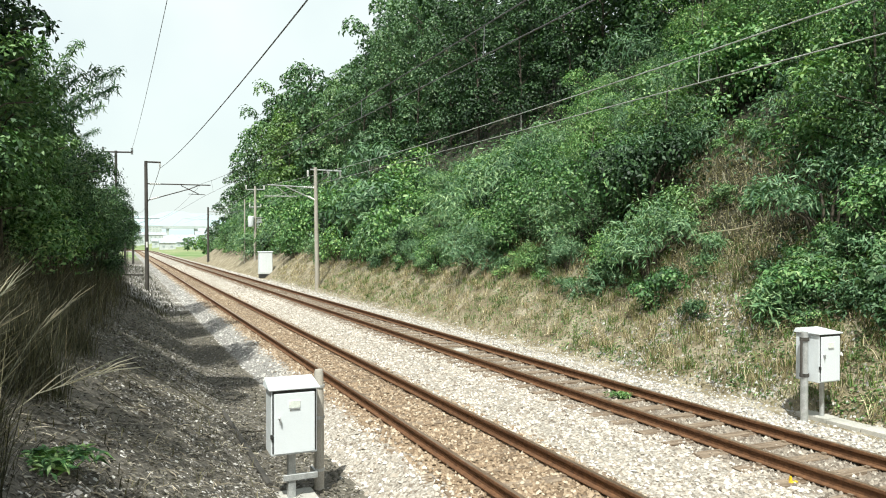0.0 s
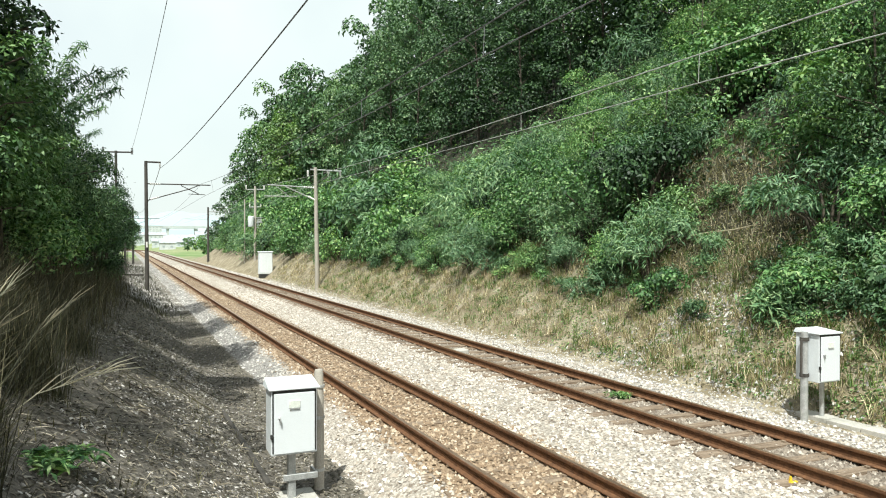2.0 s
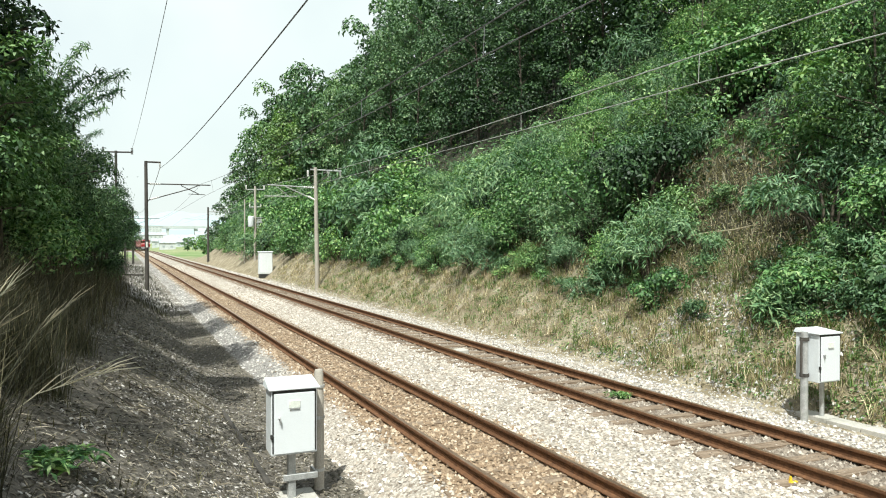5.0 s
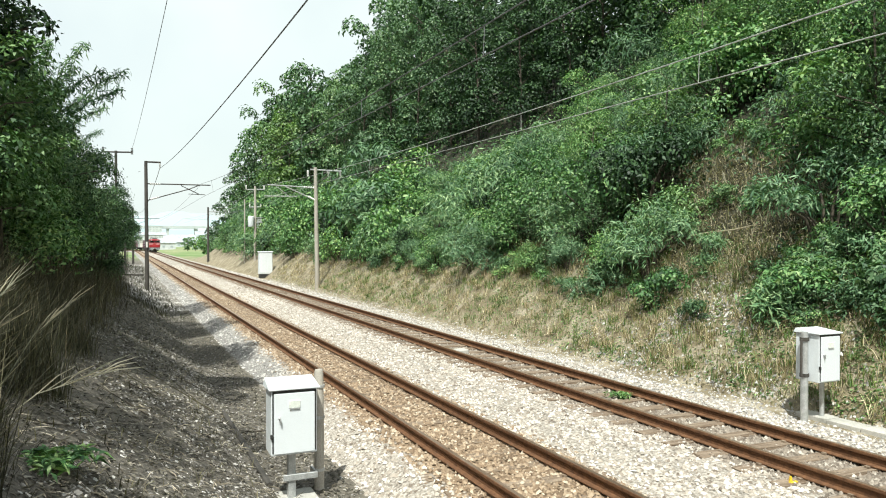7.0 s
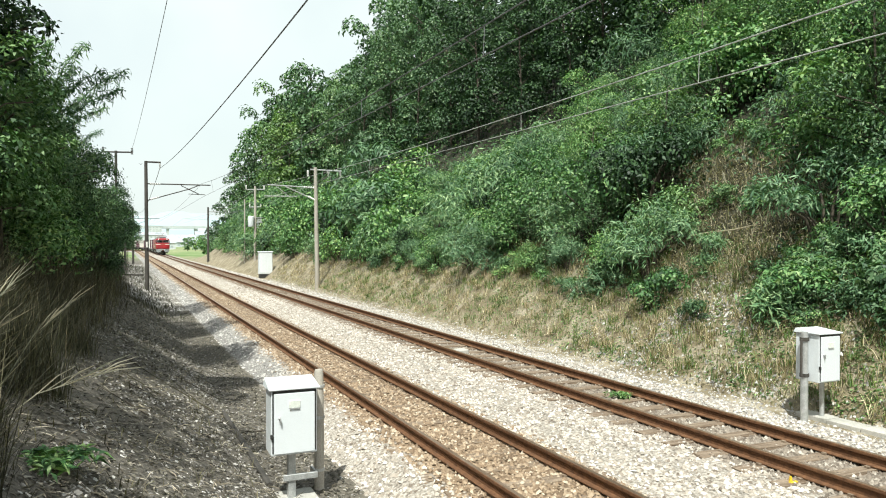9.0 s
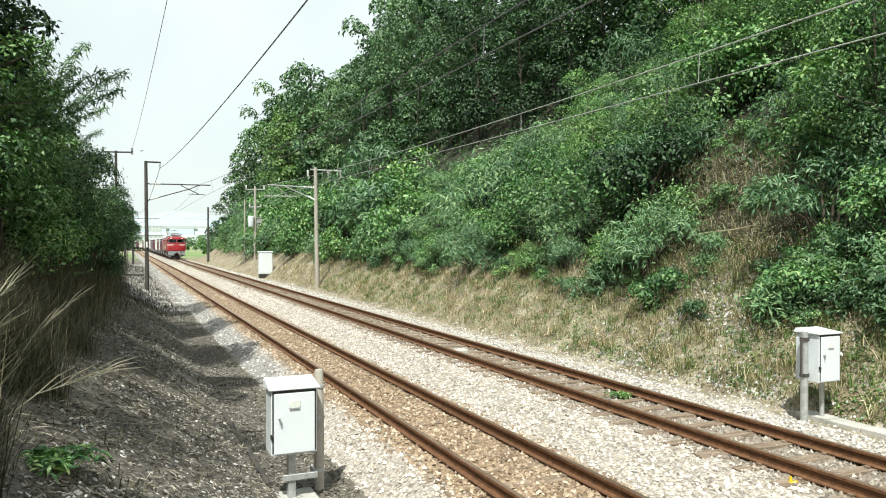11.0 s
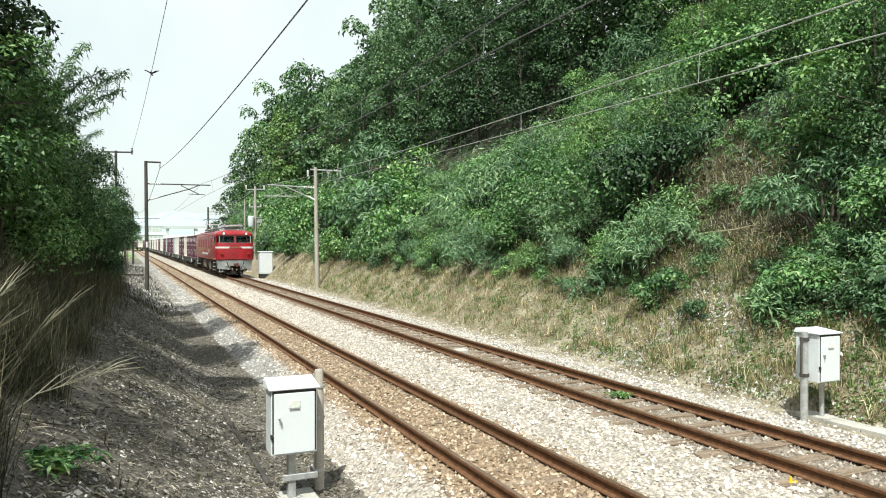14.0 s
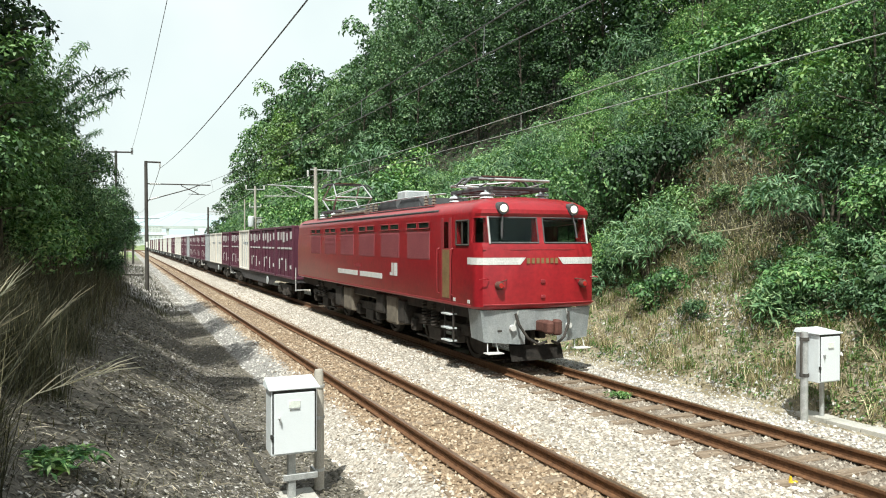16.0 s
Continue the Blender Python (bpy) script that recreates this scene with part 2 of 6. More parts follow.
def ground_material():
    m, n, l, b = node_material("bank_soil")
    g = n.new("ShaderNodeNewGeometry")
    sep = n.new("ShaderNodeSeparateXYZ")
    l.new(g.outputs["Position"], sep.inputs[0])
    f = noise_fac(n, l, 1.3, 6)
    fine = noise_fac(n, l, 22, 4)
    litter = ramp(n, l, fine, [(0.3, (0.05, 0.045, 0.038)), (0.6, (0.135, 0.12, 0.10)), (0.75, (0.26, 0.235, 0.205))])
    dry = ramp(n, l, f, [(0.3, (0.13, 0.105, 0.065)), (0.5, (0.22, 0.185, 0.12)), (0.62, (0.33, 0.29, 0.22)), (0.78, (0.10, 0.115, 0.045))])
    # Near-black under the shrubs: shade between them is put into the soil colour.
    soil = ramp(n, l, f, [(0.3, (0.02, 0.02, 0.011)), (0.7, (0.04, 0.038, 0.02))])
    field = ramp(n, l, noise_fac(n, l, 0.03, 3, 0.5, (0.6, 1, 1)), [(0.35, (0.10, 0.17, 0.05)), (0.5, (0.16, 0.22, 0.08)), (0.65, (0.28, 0.27, 0.16))])

    def step(socket, a, c):
        r = n.new("ShaderNodeMapRange")
        r.inputs["From Min"].default_value, r.inputs["From Max"].default_value = a, c
        l.new(socket, r.inputs["Value"])
        return r.outputs[0]
    c = blend(n, l, step(sep.outputs[0], 2.0, 6.0), litter, dry)
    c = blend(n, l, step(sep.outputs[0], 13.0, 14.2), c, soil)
    c = blend(n, l, step(sep.outputs[1], 125, 175), c, field)
    l.new(c, b.inputs["Base Color"])
    b.inputs["Roughness"].default_value = 0.95
    bump(n, l, fine, b, 0.6, 0.04)
    return m


M_GROUND = ground_material()
xs = [-3000, -1200, -500, -200, -90, -45, -25] + [-16 + 0.5 * i for i in range(35)] + [1.7 + 0.6 * i for i in range(15)] + [10.6 + 0.4 * i for i in range(60)] + [35, 38, 42, 46, 50, 60, 80, 120, 220, 500, 1200, 3000]
ys = [-400, -150, -60, -30] + [-20 + 0.8 * i for i in range(90)] + [52 + 2 * i for i in range(45)] + [142 + 6 * i for i in range(34)] + [350, 380, 420, 480, 560, 700, 900, 1300, 2000, 4200]
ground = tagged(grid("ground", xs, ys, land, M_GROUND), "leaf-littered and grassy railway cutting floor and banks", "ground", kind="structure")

def ballast_material():
    """Crushed stone: pale, rust-brown between the near rails, grimy between the far ones, greyed towards the path for
    the tree shade there.
    """
    m, n, l, b = node_material("ballast_bed")
    g = n.new("ShaderNodeNewGeometry")
    sep = n.new("ShaderNodeSeparateXYZ")
    l.new(g.outputs["Position"], sep.inputs[0])
    coarse, fine = noise_fac(n, l, 2.2, 5), noise_fac(n, l, 26, 4)

    def math_node(op, a, c):
        q = n.new("ShaderNodeMath")
        q.operation = op
        for i, v in enumerate((a, c)):
            if isinstance(v, (int, float)):
                q.inputs[i].default_value = v
            else:
                l.new(v, q.inputs[i])
        return q.outputs[0]

    def band(value, a, c):
        r = n.new("ShaderNodeMapRange")
        r.inputs["From Min"].default_value, r.inputs["From Max"].default_value = a, c
        l.new(value, r.inputs["Value"])
        return r.outputs[0]
    x = math_node("ADD", sep.outputs[0], math_node("MULTIPLY", math_node("SUBTRACT", coarse, 0.5), 0.9))
    c = ramp(n, l, fine, [(0.32, (0.13, 0.11, 0.09)), (0.5, (0.32, 0.285, 0.245)), (0.66, (0.52, 0.48, 0.43))])
    rust = ramp(n, l, fine, [(0.32, (0.10, 0.065, 0.04)), (0.5, (0.24, 0.17, 0.11)), (0.66, (0.38, 0.29, 0.20))])
    grime = ramp(n, l, fine, [(0.32, (0.09, 0.072, 0.058)), (0.5, (0.21, 0.175, 0.14)), (0.66, (0.34, 0.30, 0.25))])
    grey = ramp(n, l, fine, [(0.32, (0.09, 0.085, 0.08)), (0.5, (0.22, 0.21, 0.20)), (0.66, (0.40, 0.39, 0.37))])
    c = blend(n, l, band(math_node("ABSOLUTE", math_node("SUBTRACT", x, 4.25), 0.0), 1.05, 0.85), c, rust)
    c = blend(n, l, band(math_node("ABSOLUTE", math_node("SUBTRACT", x, 7.80), 0.0), 0.98, 0.78), c, grime)
    # Edge of the tree shade, put into the bed as greyer stone.
    edge = math_node("ADD", math_node("MULTIPLY", band(sep.outputs[1], 8.5, 16.5), 1.25), 2.0)
    c = blend(n, l, band(math_node("SUBTRACT", x, edge), 0.15, -0.15), c, grey)
    l.new(c, b.inputs["Base Color"])
    b.inputs["Roughness"].default_value = 0.92
    bump(n, l, fine, b, 0.9, 0.03)
    return m


M_BALLAST = ballast_material()


def bed(x, y):
    edge = min(x - 2.55, 10.25 - x)
    z = -0.47 + 0.29 * smooth(0, 0.75, edge + 0.05 * noise.noise((x * 2, y * 2, 5)))
    for c in (4.25, 7.80):
        if abs(x - c) < 0.62:
            z -= 0.015
    return z + 0.018 * noise.noise((x * 5, y * 5, 1)) * smooth(0, 0.3, edge)


bx = [2.55 + 0.11 * i for i in range(71)]
by = [-12 + 0.3 * i for i in range(210)] + [51 + 2 * i for i in range(50)] + [151 + 25 * i for i in range(32)]
ballast = tagged(grid("ballast", bx, by, bed, M_BALLAST, bend), "pale crushed stone ballast under both tracks", "ballast", kind="structure")


def pebble_shapes(rng, count):
    """Angular stones lodged in the bed, tilted each its own way: corner arrays with their faces."""
    base = np.array([(1, 0, -0.35), (0.3, 0.95, -0.45), (-0.8, 0.6, -0.4), (-0.8, -0.6, -0.35), (0.3, -0.95, -0.45), (0.35, 0.25, 0.75), (-0.35, -0.2, 0.8)])
    tri = [(5, 0, 1), (5, 1, 6), (6, 1, 2), (6, 2, 3), (6, 3, 4), (6, 4, 5), (5, 4, 0)]
    out = []
    for _ in range(count):
        v = base * rng.uniform(0.65, 1.35, (7, 3)) * rng.uniform(0.65, 1.25, (1, 3))
        a, b = rng.uniform(-0.45, 0.45, 2)
        v[:, 2] += a * v[:, 0] + b * v[:, 1]
        out.append(v)
    return out, np.array(tri)


def scatter_stones(name, rng, pts, size, material, parent=None):
    shapes, tri = pebble_shapes(rng, 24)
    n = len(pts)
    base = np.array(shapes)[rng.integers(0, 24, n)]
    a = rng.uniform(0, 6.283, n)
    c, s = np.cos(a), np.sin(a)
    sc = (size * rng.uniform(0.55, 1.4, n))[:, None]
    x = (base[:, :, 0] * c[:, None] - base[:, :, 1] * s[:, None]) * sc
    y = (base[:, :, 0] * s[:, None] + base[:, :, 1] * c[:, None]) * sc
    z = base[:, :, 2] * sc * 0.8
    v = np.stack([x, y, z], 2) + pts[:, None, :]
    f = (tri[None] + (np.arange(n) * 7)[:, None, None]).reshape(-1, 3)
    return quads(name, v.reshape(-1, 3), f, material, parent)


rng = np.random.default_rng(4)


def bed_points(rng, n, x0, x1, y0, y1, lift):
    x = rng.uniform(x0, x1, n)
    y = y0 + (y1 - y0) * rng.random(n) ** 1.6
    return np.array([(a, b, bed(a, b) + lift) for a, b in zip(x, y)])


def zones(p, rng):
    """Sorts stones: rusty between the near rails, grimy between the far ones, grey for tree shade on the path-side
    shoulder, some grey on the bank side, pale elsewhere.
    """
    x, y = p[:, 0], p[:, 1]
    near = np.abs(x - 4.25) < 0.95 + rng.normal(0, 0.10, len(p))
    far = np.abs(x - 7.80) < 0.85 + rng.normal(0, 0.12, len(p))
    # Same shade edge; stones inside it take the grey tone.
    edge = 2.0 + 1.25 * np.clip((y - 8.5) / 8.0, 0, 1) + rng.normal(0, 0.16, len(p))
    grey = ((x < edge) | ((x > 8.75) & (rng.random(len(p)) < 0.55))) & ~near & ~far
    return near, far, grey, ~(near | far | grey)


def lay_stones(p, size, where):
    near, far, grey, pale = zones(p, rng)
    tagged(scatter_stones("ballast_stones", rng, p[pale], size, M_STONE), "pale angular crushed stones heaped " + where, "stones", kind="stuff")
    tagged(scatter_stones("rust_stained_stones", rng, p[near], size, M_STONE_RUST), "rust-stained crushed stones between the rails " + where, "stones", kind="stuff")
    tagged(scatter_stones("grimy_stones", rng, p[far], size, M_STONE_DIM), "grimy brown crushed stones between the rails " + where, "stones", kind="stuff")
    tagged(scatter_stones("grey_shoulder_stones", rng, p[grey], size, M_STONE_GREY), "dull grey and shade-toned crushed stones on the outer shoulders " + where, "stones", kind="stuff")


lay_stones(np.concatenate([bed_points(rng, 52000, 2.6, 10.2, 3.5, 40, 0.006), bed_points(rng, 7000, 3.3, 5.2, 3.5, 28, 0.02)]), 0.028, "beside the path")
lay_stones(bed_points(rng, 13000, 2.6, 10.2, 34, 95, 0.008), 0.042, "farther along the line")


def rail_mesh(name, y0, y1, material_web, material_head):
    """A flat-bottomed rail along y with its head at z = 0, curving away in the distance."""
    prof = [(-0.0625, -0.153), (0.0625, -0.153), (0.0625, -0.141), (0.012, -0.125), (0.009, -0.05), (0.0325, -0.036), (0.0325, -0.006), (0.026, 0.0), (-0.026, 0.0), (-0.0325, -0.006), (-0.0325, -0.036), (-0.009, -0.05), (-0.012, -0.125), (-0.0625, -0.141)]
    bm = bmesh.new()
    stations = [y0, 232.0] + [242.0 + 10 * i for i in range(15)] + [y1]
    rings = [[bm.verts.new((x + bend(y)[0], y, z)) for x, z in prof] for y in stations]
    k = len(prof)
    for a, b in zip(rings, rings[1:]):
        for i in range(k):
            f = bm.faces.new((a[i], a[(i + 1) % k], b[(i + 1) % k], b[i]))
            f.material_index = 1 if i == 7 else 0
    bm.faces.new(rings[0][::-1])
    bm.faces.new(rings[-1])
    me = bpy.data.meshes.new(name)
    bm.to_mesh(me)
    bm.free()
    me.materials.append(material_web)
    me.materials.append(material_head)
    return me


def sleeper_mesh(seed):
    rng = random.Random(seed)
    bm = bmesh.new()
    box(bm, -1.03, 1.03, -0.105, 0.105, -0.29, -0.156, 0.012)
    for v in bm.verts:
        v.co += Vector((rng.uniform(-0.03, 0.03), rng.uniform(-0.012, 0.012), rng.uniform(-0.008, 0.004)))
    for sx in (-0.566, 0.566):
        for d in (-0.085, 0.085):
            box(bm, sx + d - 0.018, sx + d + 0.018, -0.03, 0.03, -0.157, -0.132)
    me = bpy.data.meshes.new("sleeper")
    bm.to_mesh(me)
    bm.free()
    me.materials.append(M_SLEEPER)
    return me


RAIL_ME = rail_mesh("rail", -14.0, 760.0, M_RUST, M_HEAD)
SLEEPERS = [sleeper_mesh(i) for i in range(5)]
for cx, label in ((4.25, "rusty narrow-gauge railway track with worn timber sleepers beside the access path"), (7.80, "rusty narrow-gauge railway track with timber sleepers below the wooded bank")):
    track = tagged(new("railway_track"), label, "railway track", "pair of tracks", "structure")
    track.location = (cx, 0, 0)
    for sx in (-0.566, 0.566):
        shared("rail", RAIL_ME, track, pose(sx, 0, 0))
    rs = random.Random(int(cx * 10))
    sunk = 0.022 if cx < 5 else 0.0
    for i in range(170):
        shared("sleeper", SLEEPERS[i % 5], track, pose(rs.uniform(-0.03, 0.03), -8 + 0.61 * i, rs.uniform(-0.008, 0.004) - sunk, 0, 0, rs.uniform(-0.8, 0.8)))


# ---- plants ----
def shrub(kind, seed, size, leaves, length, width, material, name="shrub"):
    """A multi-stemmed shrub: bent stems, and leaves in uneven clumps."""
    rng = np.random.default_rng(seed)
    top = new(name)
    bm = bmesh.new()
    k = 7 + seed % 4
    cs, rs = [], []
    for i in range(k):
        a = rng.uniform(0, 6.283)
        r = rng.uniform(0.1, 0.75) * size
        h = rng.uniform(0.10, 1.05) * size * (1.15 - 0.45 * r / size)
        c = np.array([r * math.cos(a), r * math.sin(a), h])
        cs.append(c)
        rs.append(rng.uniform(0.28, 0.5) * size)
        mid = c * np.array([0.35, 0.35, 0.55])
        tube(bm, [c * 0.05 - np.array([0, 0, 0.4]), mid, c], [0.03 * size, 0.02 * size, 0.006 * size], 5)
    part("woody_base", bm, M_BARK, top)
    p, d = clump_points(rng, leaves, np.array(cs), np.array(rs), 0.45)
    # twigs that poke out of the outline
    q = rng.random(leaves) < 0.16
    p[q] += d[q] * rng.uniform(0.05, 0.32, (q.sum(), 1)) * size
    v, f = leaf_arrays(rng, p, d, length, width, 0.3, 0.45)
    quads("foliage", v, f, material, top)
    return top


def tree(kind, seed, height, crown_r, leaves, length, material, name="tree", trunk_r=0.16, base=0.3, wide=0.5):
    """A tapered trunk with limbs, and a crown of leaf clumps at their ends."""
    rng = np.random.default_rng(seed)
    top = new(name)
    bm = bmesh.new()
    lean = rng.uniform(-0.06, 0.06, 2) * height
    spine = [np.array([lean[0] * t * t, lean[1] * t * t, height * 0.9 * t - 0.6 * (t == 0)]) for t in (0, 0.3, 0.6, 1.0)]
    tube(bm, spine, [trunk_r, trunk_r * 0.8, trunk_r * 0.5, 0.03], 8)
    cs, rs = [], []
    for i in range(15):
        t = base + (1 - base) * (i + rng.random()) / 15
        s = spine[1] + (spine[3] - spine[1]) * max(0, (t - 0.3) / 0.7)
        a = i * 2.4 + rng.uniform(-0.5, 0.5)
        reach = crown_r * math.sin(math.pi * min(1, 0.25 + 0.72 * (1 - (t - base) / (1 - base)))) * rng.uniform(0.4, 0.9)
        c = np.array([s[0] + reach * math.cos(a), s[1] + reach * math.sin(a), height * t + rng.uniform(-0.3, 0.5)])
        cs.append(c)
        rs.append(crown_r * rng.uniform(0.28, 0.46))
        root = np.array([s[0], s[1], max(0.5, c[2] - reach * 0.55)])
        tube(bm, [root, (root + c) / 2 + np.array([0, 0, 0.15 * reach]), c], [trunk_r * 0.4, trunk_r * 0.25, 0.02], 5)
    part("trunk", bm, M_BARK, top)
    p, d = clump_points(rng, leaves, np.array(cs), np.array(rs), 0.70)
    q = rng.random(leaves) < 0.10
    p[q] += d[q] * rng.uniform(0.05, 0.35, (q.sum(), 1)) * crown_r * 0.4
    v, f = leaf_arrays(rng, p, d, length, length * wide, 0.3, 0.36)
    quads("crown", v, f, material, top)
    return top


def bamboo(seed, height, leaves, material):
    """A clump of arching culms with feathery drooping leaves along their upper halves."""
    rng = np.random.default_rng(seed)
    top = new("bamboo")
    at, out = [], []
    for i in range(9):
        a = rng.uniform(-1.3, 0.8)
        reach = height * rng.uniform(0.12, 0.42)
        h = height * rng.uniform(0.7, 1.0)
        b0 = np.array([rng.uniform(-0.5, 0.5), rng.uniform(-0.5, 0.5), -0.3])
        w = np.array([math.cos(a), math.sin(a), 0])
        pts = [b0 + w * reach * t ** 2.4 + np.array([0, 0, h * (t - 0.16 * t ** 4)]) for t in (0, 0.25, 0.5, 0.7, 0.85, 1.0)]
        part("cane", tube(bmesh.new(), pts, [0.03, 0.028, 0.022, 0.015, 0.009, 0.004], 5), M_BAMBOO, top)
        n = leaves // 9
        t = rng.uniform(0.3, 1.0, n) ** 0.8
        seg = np.stack([np.interp(t, (0, 0.25, 0.5, 0.7, 0.85, 1.0), [q[j] for q in pts]) for j in range(3)], 1)
        d = unit(rng.normal(0, 1, (n, 3)) * np.array([1, 1, 0.5]))
        at.append(seg + d * rng.uniform(0.05, 0.55, (n, 1)) * (1.25 - t[:, None]))
        out.append(d)
    v, f = leaf_arrays(rng, np.concatenate(at), np.concatenate(out), 0.16, 0.026, 0.7)
    quads("foliage", v, f, material, top)
    return top


def plant(proto, x, y, rng, s0=0.85, s1=1.2, first=None, sink=0.2):
    """Sets a plant, or a copy of it, on the ground."""
    ob = copy_thing(proto, pose(0, 0, 0))
    s = rng.uniform(s0, s1)
    ob.matrix_basis = Matrix.Translation((x, y, land(x, y) - sink)) @ Matrix.Rotation(rng.uniform(0, 6.283), 4, "Z") @ Matrix.Diagonal((s, s, s * rng.uniform(0.9, 1.15), 1))
    return ob


def drop_proto(ob):
    for o in (*ob.children_recursive, ob):
        bpy.data.objects.remove(o)


# shrubs over the cutting slope
kinds = ((M_LEAF, 0.15, 0.07, 3, "dense green broad-leaved shrub on the steep bank"), (M_LEAF, 0.12, 0.06, 4, "dense green broad-leaved shrub on the steep bank"),
         (M_BRIGHT, 0.14, 0.065, 1.1, "light green young shrub on the steep bank"), (M_BAMBOO, 0.21, 0.036, 3.5, "bushy grey-green dwarf bamboo on the steep bank"),
         (M_FOREST_SHADE, 0.15, 0.075, 1.4, "dark leafy shrub on the steep bank"), (M_BAMBOO, 0.19, 0.04, 3, "bushy grey-green dwarf bamboo on the steep bank"))
shares = [k[3] for k in kinds]
full = [tagged(shrub("s", i, 1.45, 3200, ln * 0.76, wd * 0.80, m), lab, "shrub", "shrubs on the cutting slope") for i, (m, ln, wd, w, lab) in enumerate(kinds)]
thin = [tagged(shrub("s", 10 + i, 1.45, 1200, ln * 1.2, wd * 1.3, m), lab, "shrub", "shrubs on the cutting slope") for i, (m, ln, wd, w, lab) in enumerate(kinds)]
rp = random.Random(11)
spots = []
for row, xr in enumerate((13.5, 14.7, 16.1, 17.6, 19.2, 20.8, 22.4)):
    y = 4.5 + rp.uniform(0, 1)
    step = 1.4 + 0.08 * row
    while y < 118:
        bare = (xr < 18.0 and abs(y - xr + 0.3) < 1.9) or (y < 11.8 and xr < 13.7)
        hidden = y < xr / 1.43 - 5
        wooded = xr > 18.6 and y > 29
        if not (bare or hidden or wooded):
            lush = 0.5 + noise.noise((xr * 0.30, y * 0.30, 9.0))
            spots.append((xr + rp.uniform(-0.6, 0.6), y + rp.uniform(-0.5, 0.5), (0.72 if row == 0 else 1.0) * (0.62 + 0.8 * min(1.0, max(0.0, lush)))))
        y += step * (1.0 if y < 38 else 1.7 if y < 75 else 2.6)
spots.sort(key=lambda q: q[1])
for x, y, s in spots[:299]:
    far = 1.0 if y < 38 else 1.3 if y < 75 else 1.7
    plant(rp.choices(full if y < 38 else thin, shares)[0], x, y, rp, 0.7 * s * far, 1.35 * s * far)
for q in full + thin:
    drop_proto(q)

# wood above the cutting
M_MIXED = leafy("evergreen_leaf", [(0.0, (0.022, 0.062, 0.026)), (0.45, (0.06, 0.135, 0.052)), (0.85, (0.125, 0.215, 0.10)), (1.0, (0.23, 0.32, 0.18))], 0.6, 0.14)
M_OLIVE = leafy("olive_leaf", [(0.0, (0.05, 0.105, 0.035)), (0.5, (0.115, 0.205, 0.07)), (1.0, (0.22, 0.32, 0.13))], 0.45, 0.25)
WOOD = "tall evergreen tree with shade-darkened leaves in the wood above the cutting", "tall green evergreen tree in the wood above the cutting", "yellow-green feathery tree in the wood above the cutting"
WOOD_KINDS = ((M_FOREST_SHADE, WOOD[0]), (M_MIXED, WOOD[1]), (M_FOREST_SHADE, WOOD[0]), (M_MIXED, WOOD[1]), (M_OLIVE, WOOD[2]))
close = [tagged(tree("t", 40 + i, 11.2 + 1.2 * i, 3.9, 6000, 0.27, m, "tree", 0.14, 0.08, 0.62), lab, "tree", "trees above the cutting") for i, (m, lab) in enumerate(WOOD_KINDS)]
distant = [tagged(tree("t", 40 + i, 11.2 + 1.2 * i, 3.9, 1700, 0.50, m, "tree", 0.14, 0.08, 0.62), lab, "tree", "trees above the cutting") for i, (m, lab) in enumerate(WOOD_KINDS)]


def wood_tree(x, y, lo, hi, kind=None):
    # Nearer than y 47 mostly shade-dark leaves, for the wood's shadowed inside.
    k = kind if kind is not None else rp.choices(range(5), (2, 5, 1, 5, 1) if y > 47 else (4, 1, 4, 1, 0))[0]
    return plant((close if y < 82 and x < 26 else distant)[k], x, y, rp, lo, hi)


for x0, sp in ((23.4, 4.0), (27.5, 4.6), (33, 6.0)):
    y = max(-4.0, x0 / 1.43 - 5)
    while y < 136:
        if x0 > 30 and y < 45:
            y += sp
            continue
        h = 0.72 if x0 < 24 else 0.95 if x0 < 30 else 1.1
        wood_tree(x0 + rp.uniform(-1.2, 1.2), y + rp.uniform(-1, 1), 0.8 * h, 1.12 * h)
        y += sp if y < 80 else sp * 1.4
for x, y, h in ((20.8, 31.5, 0.5), (20.6, 36, 0.58), (20.4, 41, 0.63), (20.8, 46, 0.66), (20.6, 52, 0.72), (21, 59, 0.76), (21, 67, 0.8), (20.8, 76, 0.85), (21, 88, 0.95), (22, 97, 1.0), (20.5, 104, 0.95), (23, 110, 1.1), (20, 115, 0.95), (25, 118, 1.15), (18.5, 122, 0.8), (20, 128, 1.0), (22.5, 133, 1.1), (18, 136, 0.75), (21, 141, 1.0), (24, 146, 1.1), (19, 147, 0.7), (27, 140, 1.1), (17.5, 152, 0.55), (22, 154, 0.8), (17.2, 141, 0.6), (16.6, 147, 0.5), (16.4, 155, 0.4)):
    wood_tree(x, y, 0.95 * h, 1.05 * h)
for x, y, h in ((19.0, 98, 0.8), (19.6, 94, 0.72), (19.4, 106, 0.75)):
    wood_tree(x, y, h, h * 1.05, 4)
for q in close + distant:
    drop_proto(q)

# low leaves that cover the soil between the shrubs, dark to stand in for shade
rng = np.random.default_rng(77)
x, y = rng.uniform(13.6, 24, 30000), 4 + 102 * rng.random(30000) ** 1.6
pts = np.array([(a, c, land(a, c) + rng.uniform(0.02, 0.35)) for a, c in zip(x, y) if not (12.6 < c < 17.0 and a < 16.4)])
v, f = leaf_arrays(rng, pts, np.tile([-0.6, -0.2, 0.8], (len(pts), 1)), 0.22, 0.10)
tagged(quads("undergrowth", v, f, M_FOREST_SHADE), "low shade-darkened leaves covering the soil of the bank", "undergrowth", kind="stuff")


